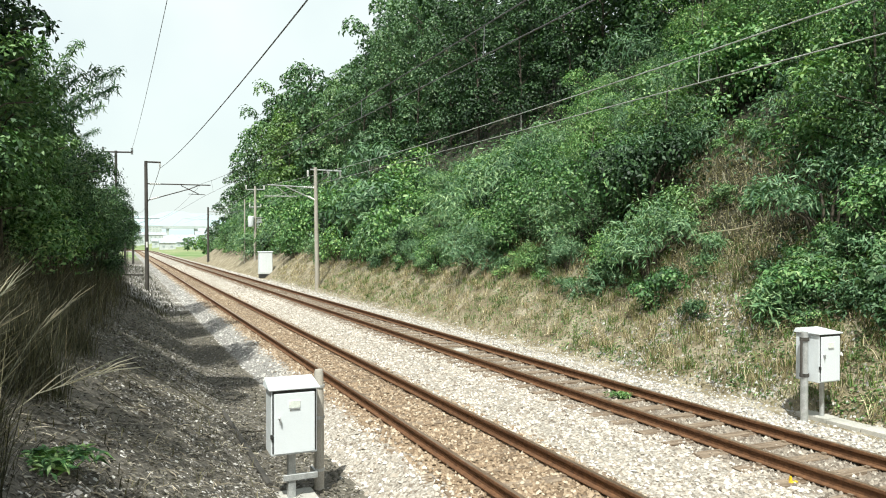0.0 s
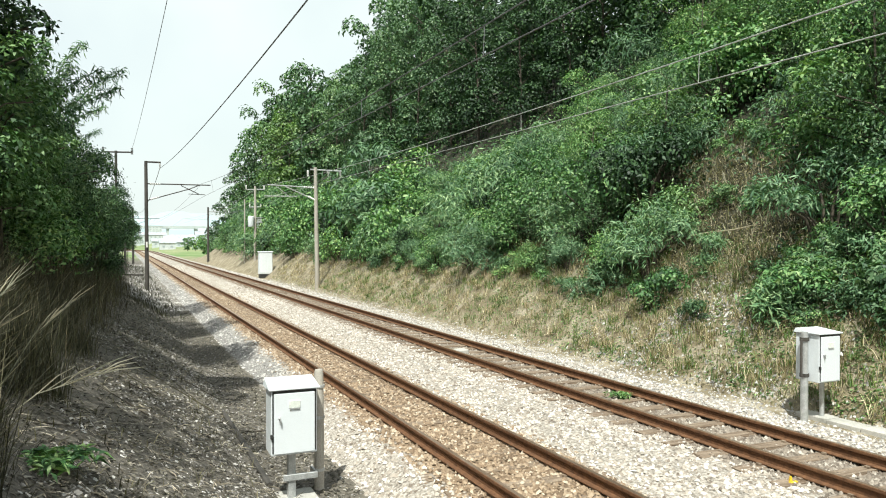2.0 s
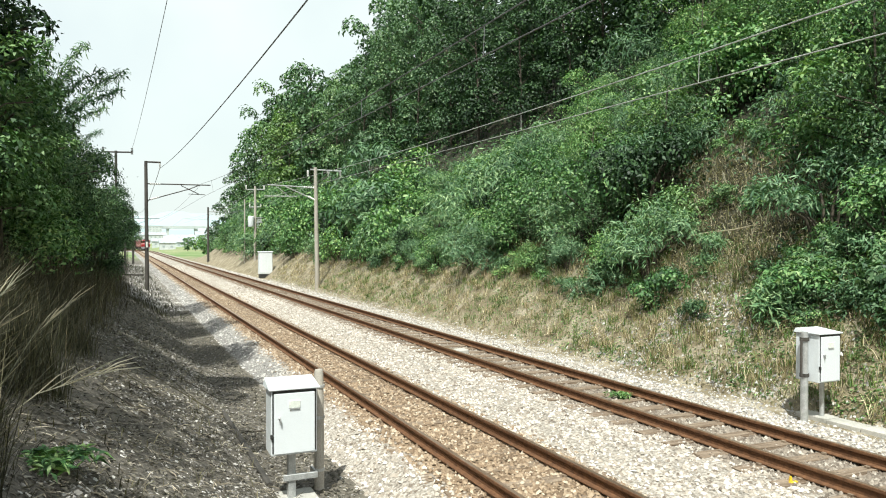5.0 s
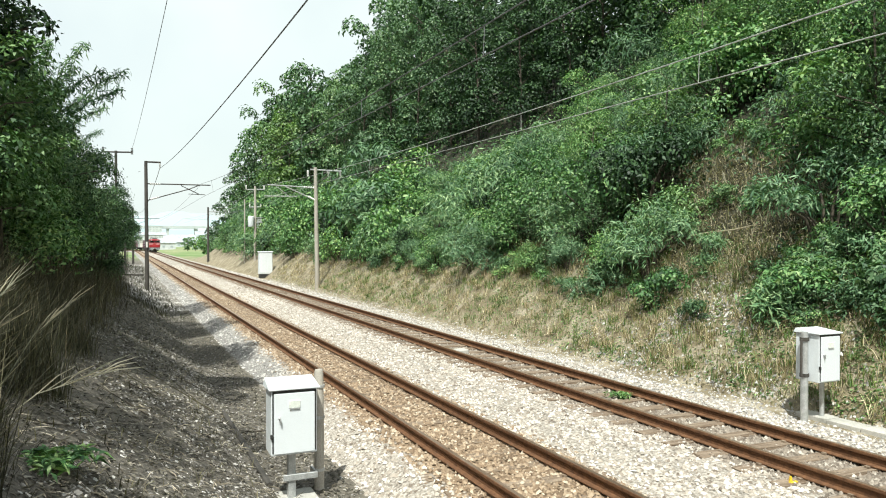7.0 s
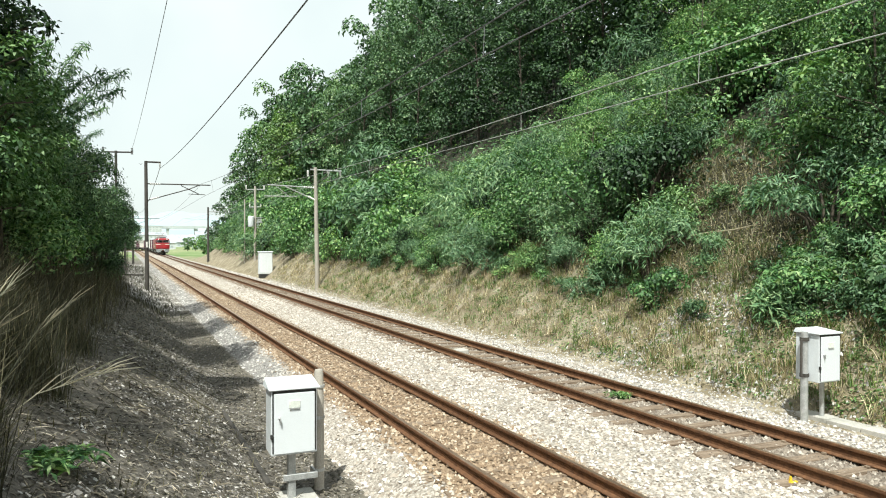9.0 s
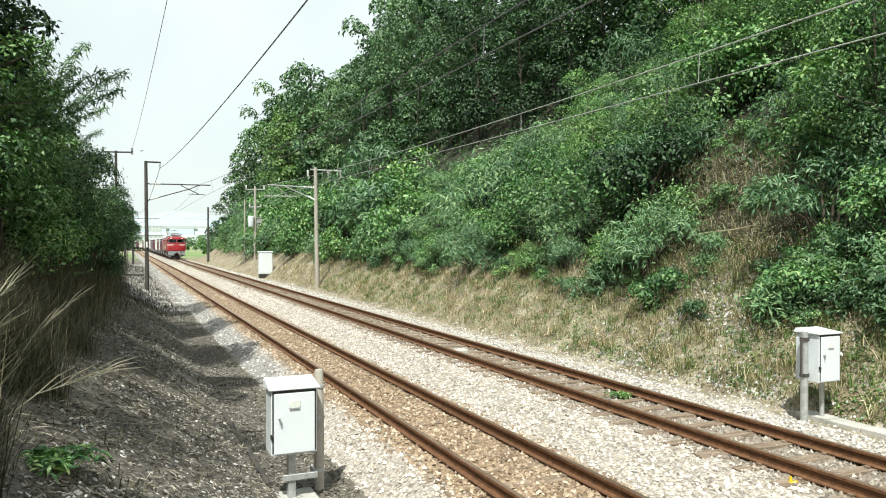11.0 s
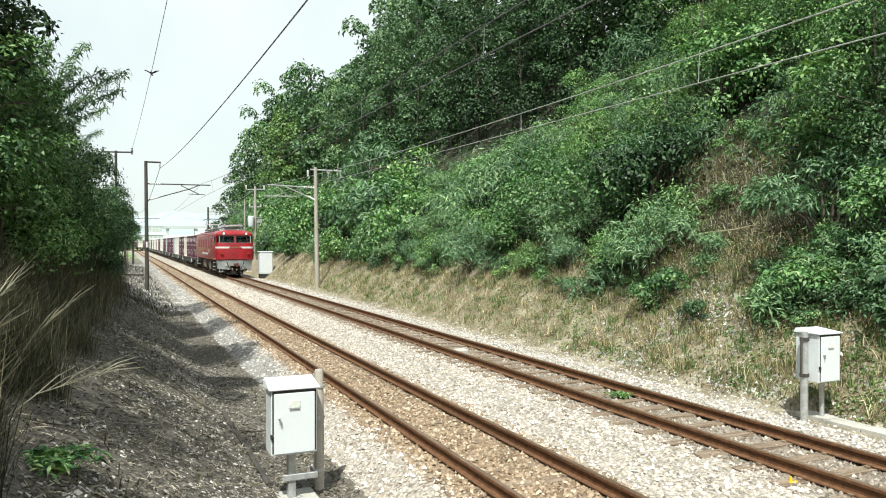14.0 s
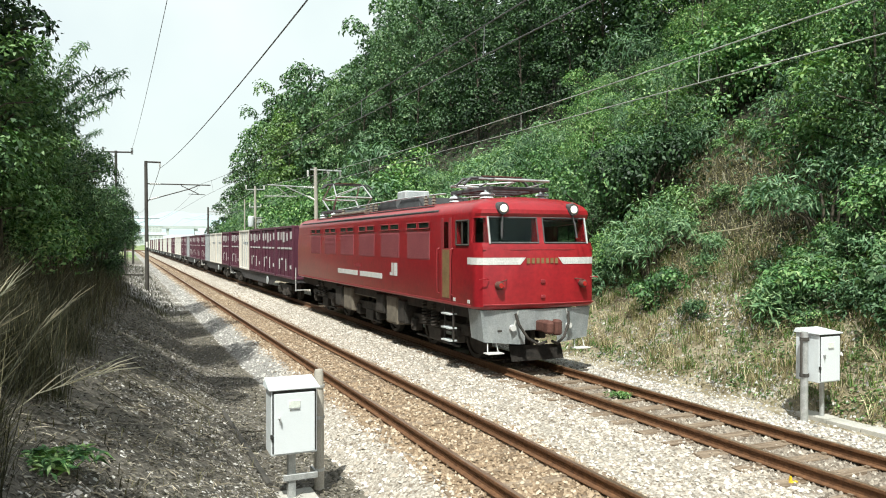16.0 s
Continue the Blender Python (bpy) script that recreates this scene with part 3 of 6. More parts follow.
# ---- plants along the path side ----
def blades(name, rng, base, height, lean, width, material):
    """Upright grass blades, bent once."""
    n = len(base)
    a = rng.uniform(0, 6.283, n)
    h = (height * rng.uniform(0.45, 1.35, n))[:, None]
    w = np.stack([np.cos(a), np.sin(a), np.zeros(n)], 1)
    out = np.stack([-np.sin(a), np.cos(a), np.zeros(n)], 1) * (rng.uniform(0.1, 1.0, n) * lean)[:, None]
    up = np.array([0, 0, 1.0])
    mid = base + out * h * 0.35 + up * h * 0.55
    tip = base + out * h + up * h * rng.uniform(0.75, 1.0, (n, 1))
    v = np.stack([base - w * width, base + w * width, mid + w * width * 0.8, mid - w * width * 0.8, tip], 1)
    i = np.arange(n)[:, None] * 5
    f = np.concatenate([i + np.array([[0, 1, 2]]), i + np.array([[0, 2, 3]]), i + np.array([[3, 2, 4]])])
    return quads(name, v.reshape(-1, 3), f, material)


def land_points(rng, n, x0, x1, y0, y1, power=1.5, patch=0.0, seed=0.0):
    x, y = rng.uniform(x0, x1, n), y0 + (y1 - y0) * rng.random(n) ** power
    pts = np.array([(a, b, land(a, b) - 0.01) for a, b in zip(x, y) if patch == 0 or noise.noise((a * 0.6, b * 0.6, seed)) > patch - 0.35 or random.random() < 0.25])
    return pts


rng = np.random.default_rng(21)
tagged(blades("dry_grass", rng, land_points(rng, 26000, 11.0, 14.4, 5, 75, 1.7, 0.30, 5.0), 0.16, 1.6, 0.006, M_STRAW), "dry straw-coloured grass along the foot of the bank", "grass", kind="stuff")


def tussocks(rng, n, each, x0, x1, y0, y1, spread):
    c = land_points(rng, n, x0, x1, y0, y1, 1.7)
    p = np.repeat(c, each, 0)
    p[:, :2] += rng.normal(0, spread, (len(p), 2))
    return p


tagged(blades("straw_tussocks", rng, tussocks(rng, 1000, 24, 11.15, 14.2, 5, 60, 0.09), 0.30, 1.3, 0.006, M_STRAW), "clumps of pale dead grass on the bank foot", "grass", kind="stuff")
tagged(blades("green_tussocks", rng, tussocks(rng, 700, 20, 11.2, 14.4, 5, 45, 0.09), 0.24, 1.1, 0.007, M_GRASS), "clumps of green grass on the bank foot", "grass", kind="stuff")
tagged(blades("bare_patch_grass", rng, land_points(rng, 7000, 13.0, 18.0, 12.0, 19.0, 1.0), 0.30, 1.6, 0.007, M_STRAW), "tall withered grass on a bare part of the bank", "grass", kind="stuff")
tagged(blades("brown_stems", rng, land_points(rng, 2600, 11.6, 14.6, 6, 40, 1.5, 0.4, 4.0), 0.42, 0.8, 0.005, M_DRY), "thin tall brown stems along the foot of the shrubs", "stems", kind="stuff")
tagged(blades("green_grass", rng, land_points(rng, 16000, 11.0, 14.8, 5, 60, 1.7, 0.45, 7.0), 0.14, 1.2, 0.006, M_GRASS), "tufts of green grass along the bank foot", "grass", kind="stuff")
def reed_points(rng, n, y0, y1, power):
    """Along the foot of the path-side bank, which the path keeps free."""
    y = y0 + (y1 - y0) * rng.random(n) ** power
    edge = -0.85 + 0.85 * np.clip((y - 6) / 20, 0, 1) + 0.25 * np.sin(y * 1.7)
    x = edge - (0.4 + 0.085 * y) * rng.random(n) ** 0.8
    return np.array([(a, b, land(a, b) - 0.01) for a, b in zip(x, y)])


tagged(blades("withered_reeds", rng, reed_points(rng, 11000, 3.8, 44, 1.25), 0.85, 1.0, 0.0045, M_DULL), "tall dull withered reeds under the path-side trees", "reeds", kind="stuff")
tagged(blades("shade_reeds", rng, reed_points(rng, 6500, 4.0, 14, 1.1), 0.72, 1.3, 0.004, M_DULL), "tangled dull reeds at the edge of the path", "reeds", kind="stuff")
tagged(blades("pale_reed_stems", rng, reed_points(rng, 260, 4.4, 22, 1.2), 0.95, 0.7, 0.0035, M_STRAW), "thin pale dead stems among the reeds", "reeds", kind="stuff")
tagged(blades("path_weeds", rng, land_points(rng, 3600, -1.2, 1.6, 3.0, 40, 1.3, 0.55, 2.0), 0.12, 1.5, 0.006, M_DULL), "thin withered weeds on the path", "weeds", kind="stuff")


def litter(name, rng, pts, length, width, material):
    n = len(pts)
    v, f = leaf_arrays(rng, pts + np.array([0, 0, 0.02]), np.tile([0, 0, 2.2], (n, 1)), length, width, 0.05)
    return quads(name, v, f, material)


tagged(litter("twig_litter", rng, land_points(rng, 24000, -2.0, 2.5, 2.6, 26, 1.5), 0.15, 0.012, M_LITTER), "scattered twigs and bamboo leaves over the path", "twigs", kind="stuff")
tagged(litter("leaf_litter", rng, land_points(rng, 44000, -3.0, 2.6, 2.6, 34, 1.5), 0.055, 0.026, M_LITTER), "grey-brown fallen leaves and bamboo litter over the path", "leaf litter", kind="stuff")
p = np.concatenate([land_points(rng, 5500, 0.6, 2.75, 4, 44, 1.4), land_points(rng, 5500, -1.3, 2.3, 3, 20, 1.3)])
tagged(scatter_stones("far_path_gravel", rng, land_points(rng, 4200, 0.3, 2.75, 34, 110, 1.4), 0.05, M_STONE_GREY), "coarse grey gravel farther along the path", "gravel", kind="stuff")
tagged(blades("far_path_weeds", rng, land_points(rng, 3500, -0.6, 2.2, 30, 100, 1.4, 0.4, 6.0), 0.22, 0.9, 0.012, M_DULL), "dull weeds farther along the path", "weeds", kind="stuff")
tagged(scatter_stones("path_gravel", rng, p, 0.024, M_STONE_GREY), "grey gravel spilt over the path", "gravel", kind="stuff")
p = land_points(rng, 9000, 10.05, 11.15, 5, 60, 1.5)
tagged(scatter_stones("bank_foot_gravel", rng, p, 0.036, M_STONE_GREY), "dull stones spilt at the bank foot", "gravel", kind="stuff")

p = np.concatenate([land_points(rng, 2600, 11.1, 13.3, 8, 17, 1.0, 0.5, 3.0), land_points(rng, 700, 12.2, 13.6, 11.5, 14.5, 1.0)])
tagged(scatter_stones("crumbled_rock", rng, p, 0.045, M_STONE_GREY), "crumbled pale rock showing through the bank foot", "stones", kind="stuff")
tagged(litter("bank_straw", rng, np.concatenate([land_points(rng, 40000, 11.0, 14.3, 5, 60, 1.7), land_points(rng, 17000, 13.2, 17.0, 11.8, 18.6, 1.0)]), 0.12, 0.02, M_STRAW), "matted straw and dead leaves on the bank foot", "leaf litter", kind="stuff")
tagged(litter("bank_herbs", rng, np.concatenate([land_points(rng, 15000, 11.15, 14.4, 4.6, 11.5, 1.0, 0.5, 8.0), land_points(rng, 9000, 11.9, 14.4, 11, 24, 1.2, 0.5, 15.0)]), 0.07, 0.035, M_MIXED), "low dark green herbs over the bank foot", "herbs", kind="stuff")
tagged(litter("bank_creepers", rng, land_points(rng, 34000, 11.1, 14.6, 5, 45, 1.8, 0.42, 12.0), 0.075, 0.045, M_LEAF), "low green creepers spreading over the bank foot", "creepers", kind="stuff")

# fallen sticks on the path
rs = random.Random(5)
for i in range(26):
    x, y, a, ln = rs.uniform(-0.8, 2.0), rs.uniform(4.2, 16), rs.uniform(0, 3.14), rs.uniform(0.3, 1.1)
    b = bmesh.new()
    pts = []
    for k in (-0.5, -0.1, 0.2, 0.5):
        px, py = x + ln * k * math.cos(a) + rs.uniform(-0.02, 0.02), y + ln * k * math.sin(a)
        pts.append((px, py, land(px, py) + 0.015))
    tube(b, pts, [0.009, 0.008, 0.006, 0.003], 5)
    tagged(part("fallen_stick", b, M_BARK if i % 3 else M_DULL), "thin dead stick lying on the leaf litter", "stick", "sticks on the path")

# pale dry plume stalks leaning over the path
def plume(x, y, tip, spread, seed):
    r = random.Random(seed)
    base = Vector((x, y, land(x, y) - 0.03))
    tip = Vector(tip)
    top = tagged(new("dry_plume_stalk"), "pale dry branching plume stalk leaning over the path", "dry plant", "dry plume stalks")
    b = bmesh.new()
    mid = base.lerp(tip, 0.5) + Vector((0, 0, 0.12))
    tube(b, [base, mid, tip], [0.005, 0.004, 0.0015], 5)
    part("stalk", b, M_PALE, top)
    for i in range(9):
        p0 = mid.lerp(tip, i / 10)
        d = (tip - mid).normalized() * 0.30 + Vector((r.uniform(-1, 1), r.uniform(-1, 1), r.uniform(-0.1, 1))) * 0.10 * spread
        b = bmesh.new()
        tube(b, [p0, p0 + d * 0.5 + Vector((0, 0, 0.02)), p0 + d], [0.0035, 0.004, 0.001], 4)
        part("spikelet", b, M_PALE, top)


plume(-0.95, 5.1, (-0.05, 5.35, 1.72), 1.0, 1)
plume(-1.15, 5.6, (-0.75, 5.4, 2.0), 0.8, 2)
plume(-1.3, 6.2, (-0.75, 6.4, 2.25), 0.9, 3)
plume(-1.0, 7.2, (-0.45, 7.5, 2.0), 0.8, 4)

# a fern-like green weed at the path's edge, one in the far track
def weed(x, y, z, size, n, material, label):
    r = np.random.default_rng(int(abs(x) * 100))
    top = tagged(new("weed"), label, "weed")
    for i in range(n):
        a = i * 2.4
        tip = np.array([math.cos(a), math.sin(a), 0.0]) * size * r.uniform(0.6, 1.0)
        t = np.repeat(np.linspace(0.15, 1, 9), 2)
        mid = np.stack([tip[0] * t, tip[1] * t, size * 0.9 * t - size * 0.75 * t * t], 1) + np.array([x, y, z])
        v, f = leaf_arrays(r, mid, np.tile([0, 0, 1.5], (len(t), 1)), size * 0.30, size * 0.10, 0.15)
        rib = np.array([(tip[0] * q, tip[1] * q, size * 0.9 * q - size * 0.75 * q * q) for q in np.linspace(0, 1, 10)]) + np.array([x, y, z])
        w = np.array([-tip[1], tip[0], 0.0]) / max(1e-6, math.hypot(tip[0], tip[1])) * size * 0.012
        k = len(v)
        v = np.concatenate([v, rib - w, rib + w])
        f = np.concatenate([f, np.array([(k + q, k + q + 1, k + q + 11, k + q + 10) for q in range(9)])])
        quads("frond", v, f, material, top)
    return top


weed(-0.47, 5.72, land(-0.47, 5.72), 0.34, 16, M_LEAF, "small bright green fern beside the path")
weed(8.05, 10.55, -0.17, 0.30, 10, M_BRIGHT, "small green weed growing between the rails")

# low shrubs in the bare part of the bank and along its foot
low = [tagged(shrub("l", 60 + i, 0.55, 750, ln, wd, m, "low_shrub"), lab, "shrub", "low shrubs on the bank") for i, (m, ln, wd, lab) in enumerate(((M_LEAF, 0.08, 0.042, "small green shrub on the bare bank"), (M_MIXED, 0.085, 0.042, "small dark green shrub on the bare bank"), (M_BAMBOO, 0.13, 0.026, "small tuft of dwarf bamboo on the bare bank")))]
rp = random.Random(31)
for i in range(96):
    if i < 12:
        y = rp.uniform(13.4, 17.4)
        x = y + rp.uniform(-1.2, 1.6)
    elif i < 58:
        x, y = rp.uniform(12.5, 14.3), rp.uniform(7.6, 12.2)
    elif i < 74:
        x, y = rp.uniform(12.7, 13.6), rp.uniform(14.6, 22)
    else:
        x, y = rp.uniform(12.7, 13.7), rp.uniform(22, 44)
    plant(rp.choices(low, (3, 4, 3))[0], x, y, rp, 0.5, 1.1 if i < 12 else 1.5)
for q in low:
    drop_proto(q)

# taller bushy trees close to the bank foot
tall_bush = [tagged(tree("b", 130 + i, 4.6, 1.9, 6200, 0.088, m, "small_tree", 0.05, 0.12), lab, "tree", "small trees on the bank") for i, (m, lab) in enumerate(((M_MIXED, "small dark leafy tree on the steep bank"), (M_LEAF, "small green leafy tree on the steep bank")))]
for x, y, s, k in ((14.6, 8.4, 0.8, 0), (14.9, 10.0, 0.85, 0), (15.6, 11.2, 0.9, 1), (16.6, 9.6, 1.0, 0), (16.8, 11.8, 0.95, 0), (17.6, 13.4, 1.0, 1), (18.8, 11.6, 1.1, 0), (19.4, 14.2, 1.1, 1), (19.2, 15.8, 0.85, 0), (20.6, 17.0, 1.0, 1), (21.4, 20.0, 1.05, 1), (20.2, 21.6, 0.9, 1), (22.0, 24.0, 1.1, 1), (16.2, 19.0, 0.75, 0), (15.2, 21.6, 0.7, 1), (14.3, 19.4, 0.55, 0), (14.2, 23.6, 0.5, 0), (17.4, 25.0, 0.75, 1)):
    plant(tall_bush[k], x, y, rp, s * 0.95, s * 1.1)
for q in tall_bush:
    drop_proto(q)

# shrubs and small trees overhanging the path, dark leaves standing in for canopy shade
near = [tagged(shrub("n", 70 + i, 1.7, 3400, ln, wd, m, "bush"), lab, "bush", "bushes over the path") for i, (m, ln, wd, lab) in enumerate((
    (M_LEAF, 0.105, 0.05, "leafy green bush on the path-side bank"), (M_BRIGHT, 0.15, 0.062, "sunlit light green bush on the path-side bank"), (M_FOREST_SHADE, 0.12, 0.055, "bush with shade-darkened green leaves on the path-side bank")))]
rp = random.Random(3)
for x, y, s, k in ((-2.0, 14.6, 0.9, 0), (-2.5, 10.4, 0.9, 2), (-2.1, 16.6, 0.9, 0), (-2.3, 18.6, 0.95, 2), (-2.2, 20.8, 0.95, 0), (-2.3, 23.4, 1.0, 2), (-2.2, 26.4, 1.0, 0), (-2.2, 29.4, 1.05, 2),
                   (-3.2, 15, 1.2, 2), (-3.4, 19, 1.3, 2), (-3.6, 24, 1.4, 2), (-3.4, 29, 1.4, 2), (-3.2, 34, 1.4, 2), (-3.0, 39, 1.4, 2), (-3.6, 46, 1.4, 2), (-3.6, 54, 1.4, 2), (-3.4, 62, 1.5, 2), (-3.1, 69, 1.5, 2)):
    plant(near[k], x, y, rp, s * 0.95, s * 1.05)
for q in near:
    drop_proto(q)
over = [tagged(tree("o", 75 + i, 4.4, 1.75, 4200, 0.125, m, "small_tree", 0.06, 0.42, 0.5), lab, "tree", "small trees over the path") for i, (m, lab) in enumerate(((M_MIXED, "small green leafy tree leaning over the path"), (M_FOREST_SHADE, "small tree with shade-darkened leaves leaning over the path")))]
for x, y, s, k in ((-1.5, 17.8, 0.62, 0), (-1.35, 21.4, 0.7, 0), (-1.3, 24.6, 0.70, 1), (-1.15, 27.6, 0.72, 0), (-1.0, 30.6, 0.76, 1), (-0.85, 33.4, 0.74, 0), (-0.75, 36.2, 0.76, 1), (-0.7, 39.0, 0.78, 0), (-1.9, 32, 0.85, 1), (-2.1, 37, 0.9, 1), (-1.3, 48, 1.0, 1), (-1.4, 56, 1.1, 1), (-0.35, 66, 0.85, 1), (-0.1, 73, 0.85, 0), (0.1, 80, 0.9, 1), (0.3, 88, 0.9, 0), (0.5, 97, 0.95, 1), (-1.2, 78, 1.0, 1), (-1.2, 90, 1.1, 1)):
    plant(over[k], x, y, rp, s * 0.96, s * 1.05)
bright = tagged(tree("y", 81, 3.5, 1.15, 5200, 0.09, M_BRIGHT, "small_tree", 0.045, 0.34, 0.45), "sunlit light green sapling on the path-side bank", "tree", "small trees over the path")
for x, y, s in ((-1.75, 11.2, 1.0), (-1.75, 13.2, 0.95), (-1.55, 15.2, 0.8)):
    plant(bright, x, y, rp, s, s * 1.05)
drop_proto(bright)
for q in over:
    drop_proto(q)
under = tagged(shrub("u", 85, 0.8, 1500, 0.10, 0.045, M_FOREST_SHADE, "bush"), "low dark bush in the shade of the path-side trees", "bush", "low bushes by the path")
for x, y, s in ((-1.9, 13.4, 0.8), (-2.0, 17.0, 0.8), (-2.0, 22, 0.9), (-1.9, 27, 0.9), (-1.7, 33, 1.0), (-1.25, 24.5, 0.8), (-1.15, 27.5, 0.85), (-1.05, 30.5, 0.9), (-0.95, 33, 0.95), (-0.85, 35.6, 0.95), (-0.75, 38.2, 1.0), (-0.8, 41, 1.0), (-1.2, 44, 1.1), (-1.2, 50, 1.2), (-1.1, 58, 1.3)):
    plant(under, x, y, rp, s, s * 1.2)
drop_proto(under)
high = [tagged(tree("h", 90 + i, 8.5, 2.7, 3000, 0.23, m, "tree", 0.12, 0.22), lab, "tree", "trees over the path") for i, (m, lab) in enumerate(((M_FOREST_SHADE, "dark tree over the path, largely out of view, for shade"), (M_LEAF, "green broad-leaved tree overhanging the path")))]
# Those near and behind the camera are unseen, added to shade the path.
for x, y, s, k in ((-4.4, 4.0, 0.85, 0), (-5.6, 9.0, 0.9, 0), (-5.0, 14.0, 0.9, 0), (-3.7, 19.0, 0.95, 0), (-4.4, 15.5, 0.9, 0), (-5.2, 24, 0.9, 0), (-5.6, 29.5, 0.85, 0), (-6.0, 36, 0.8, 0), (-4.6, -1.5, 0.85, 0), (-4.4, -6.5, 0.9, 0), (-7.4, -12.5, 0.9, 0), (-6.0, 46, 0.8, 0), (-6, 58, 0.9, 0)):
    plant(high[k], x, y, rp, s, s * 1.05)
for q in high:
    drop_proto(q)
dark = tagged(tree("d", 99, 5.6, 1.25, 7000, 0.10, M_FOREST_SHADE, "tree", 0.07, 0.52, 0.55), "small tree with shade-darkened leaves hanging over the path", "tree")
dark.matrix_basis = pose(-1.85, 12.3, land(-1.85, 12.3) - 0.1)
# Tall crowns added mostly above the view to shade path and small tree.
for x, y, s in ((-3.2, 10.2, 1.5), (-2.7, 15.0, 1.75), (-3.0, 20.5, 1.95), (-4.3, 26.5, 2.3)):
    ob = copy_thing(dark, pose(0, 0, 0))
    ob["label"] = "added tall dark tree, its crown mostly out of view, shading the path"
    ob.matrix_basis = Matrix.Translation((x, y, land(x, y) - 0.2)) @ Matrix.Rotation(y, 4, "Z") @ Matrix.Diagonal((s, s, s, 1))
SWAYING = []
canes = [tagged(bamboo(120 + i, 6.2, 5400, M_BAMBOO), "tall blue-green bamboo arching towards the track", "bamboo", "bamboos over the path") for i in range(2)]
for x, y, s, k in ((-2.1, 14.4, 0.84, 0), (-2.0, 16.0, 0.85, 1), (-2.6, 20.5, 0.9, 0), (-2.6, 27, 0.8, 1)):
    ob = copy_thing(canes[k], pose(0, 0, 0))
    ob.matrix_basis = Matrix.Translation((x, y, land(x, y) - 0.1)) @ Matrix.Diagonal((s, s, s, 1))
    SWAYING.append((ob, x, y, land(x, y) - 0.1))
for q in canes:
    drop_proto(q)


# ---- masts, poles and wires ----
def insulator(parent, a, b, r, name="insulator", material=None):
    bm = bmesh.new()
    a, b = Vector(a), Vector(b)
    for i in range(5):
        p = a.lerp(b, (i + 0.25) / 5)
        rod(bm, p, a.lerp(b, (i + 0.75) / 5), r, r * 0.6, 9)
    rod(bm, a, b, r * 0.35, r * 0.35, 6)
    return soft_shade(part(name, bm, material or M_PORC, parent, "pale ribbed insulator"))


def pole_bm(x, y, h, r0, r1, lean=0.0):
    bm = bmesh.new()
    z = land(x, y)
    tube(bm, [(x, y, z - 0.3), (x + lean * 0.4, y, z + h * 0.4), (x + lean, y, z + h)], [r0, (r0 * 0.6 + r1 * 0.4), r1], 12)
    return bm


def line_part(name, parent, pts, r, material, label=""):
    return part(name, tube(bmesh.new(), pts, [r] * len(pts), 6), material, parent, label)


# mast beside the wooded bank, with a bracket over the far track
mast = tagged(new("overhead_line_mast"), "tall concrete mast with steel bracket arms at the bank foot", "mast", "overhead line masts")
soft_shade(part("pole", pole_bm(11.2, 45.3, 7.58, 0.15, 0.11, -0.12), M_POLE, mast))
line_part("bracket_tube", mast, [(11.0, 45.3, 6.02), (8.1, 45.3, 6.12)], 0.035, M_GALV, "pale galvanised bracket tube")
line_part("brace_tube", mast, [(11.05, 45.3, 5.25), (9.2, 45.3, 6.05)], 0.035, M_GALV)
line_part("steady_arm", mast, [(9.9, 45.3, 5.45), (7.9, 45.3, 5.42)], 0.028, M_GALV)
line_part("hanger", mast, [(8.6, 45.3, 6.08), (9.4, 45.3, 5.45)], 0.018, M_GALV)
insulator(mast, (11.0, 45.3, 6.02), (10.3, 45.3, 6.04), 0.075)
insulator(mast, (11.05, 45.3, 5.25), (10.6, 45.3, 5.47), 0.075)
line_part("crossarm", mast, [(10.75, 45.3, 7.15), (12.75, 45.3, 7.12)], 0.045, M_GALV)
for x in (11.9, 12.7):
    insulator(mast, (x, 45.3, 7.10), (x, 45.3, 6.75), 0.08)
insulator(mast, (10.6, 45.3, 6.75), (10.6, 45.3, 7.1), 0.08)

# mast beside the path, with a long bracket over the near track and a stay frame
mast = tagged(new("overhead_line_mast"), "tall dark concrete mast with steel bracket arms beside the path", "mast", "overhead line masts")
soft_shade(part("pole", pole_bm(1.25, 45.2, 7.42, 0.12, 0.09, -0.05), M_DARKPOLE, mast))
line_part("bracket_tube", mast, [(1.25, 45.2, 5.95), (4.75, 45.2, 5.97)], 0.035, M_DARKPOLE)
line_part("brace_tube", mast, [(1.3, 45.2, 5.0), (3.6, 45.2, 5.72), (4.1, 45.2, 5.95)], 0.03, M_DARKPOLE)
line_part("steady_arm", mast, [(3.1, 45.2, 5.9), (4.1, 45.2, 5.42)], 0.025, M_DARKPOLE)
line_part("contact_arm", mast, [(3.5, 45.2, 5.42), (4.45, 45.2, 5.40)], 0.02, M_DARKPOLE)
insulator(mast, (1.4, 45.2, 5.95), (2.0, 45.2, 5.95), 0.07)
insulator(mast, (1.45, 45.2, 5.06), (1.9, 45.2, 5.2), 0.07)
line_part("top_arm", mast, [(1.2, 45.2, 7.2), (2.0, 45.2, 7.2)], 0.05, M_DARKPOLE)
insulator(mast, (1.95, 45.2, 7.18), (1.95, 45.2, 6.85), 0.06)
line_part("pole_band", mast, [(1.24, 45.02, 2.3), (1.24, 45.02, 2.62)], 0.06, M_PORC, "small white plate")
stay = tagged(new("stay_frame"), "dark steel stay frame beside the mast", "frame")
line_part("rail_bar", stay, [(-0.45, 45.2, 0.78), (1.1, 45.2, 0.72)], 0.05, M_DARKPOLE)
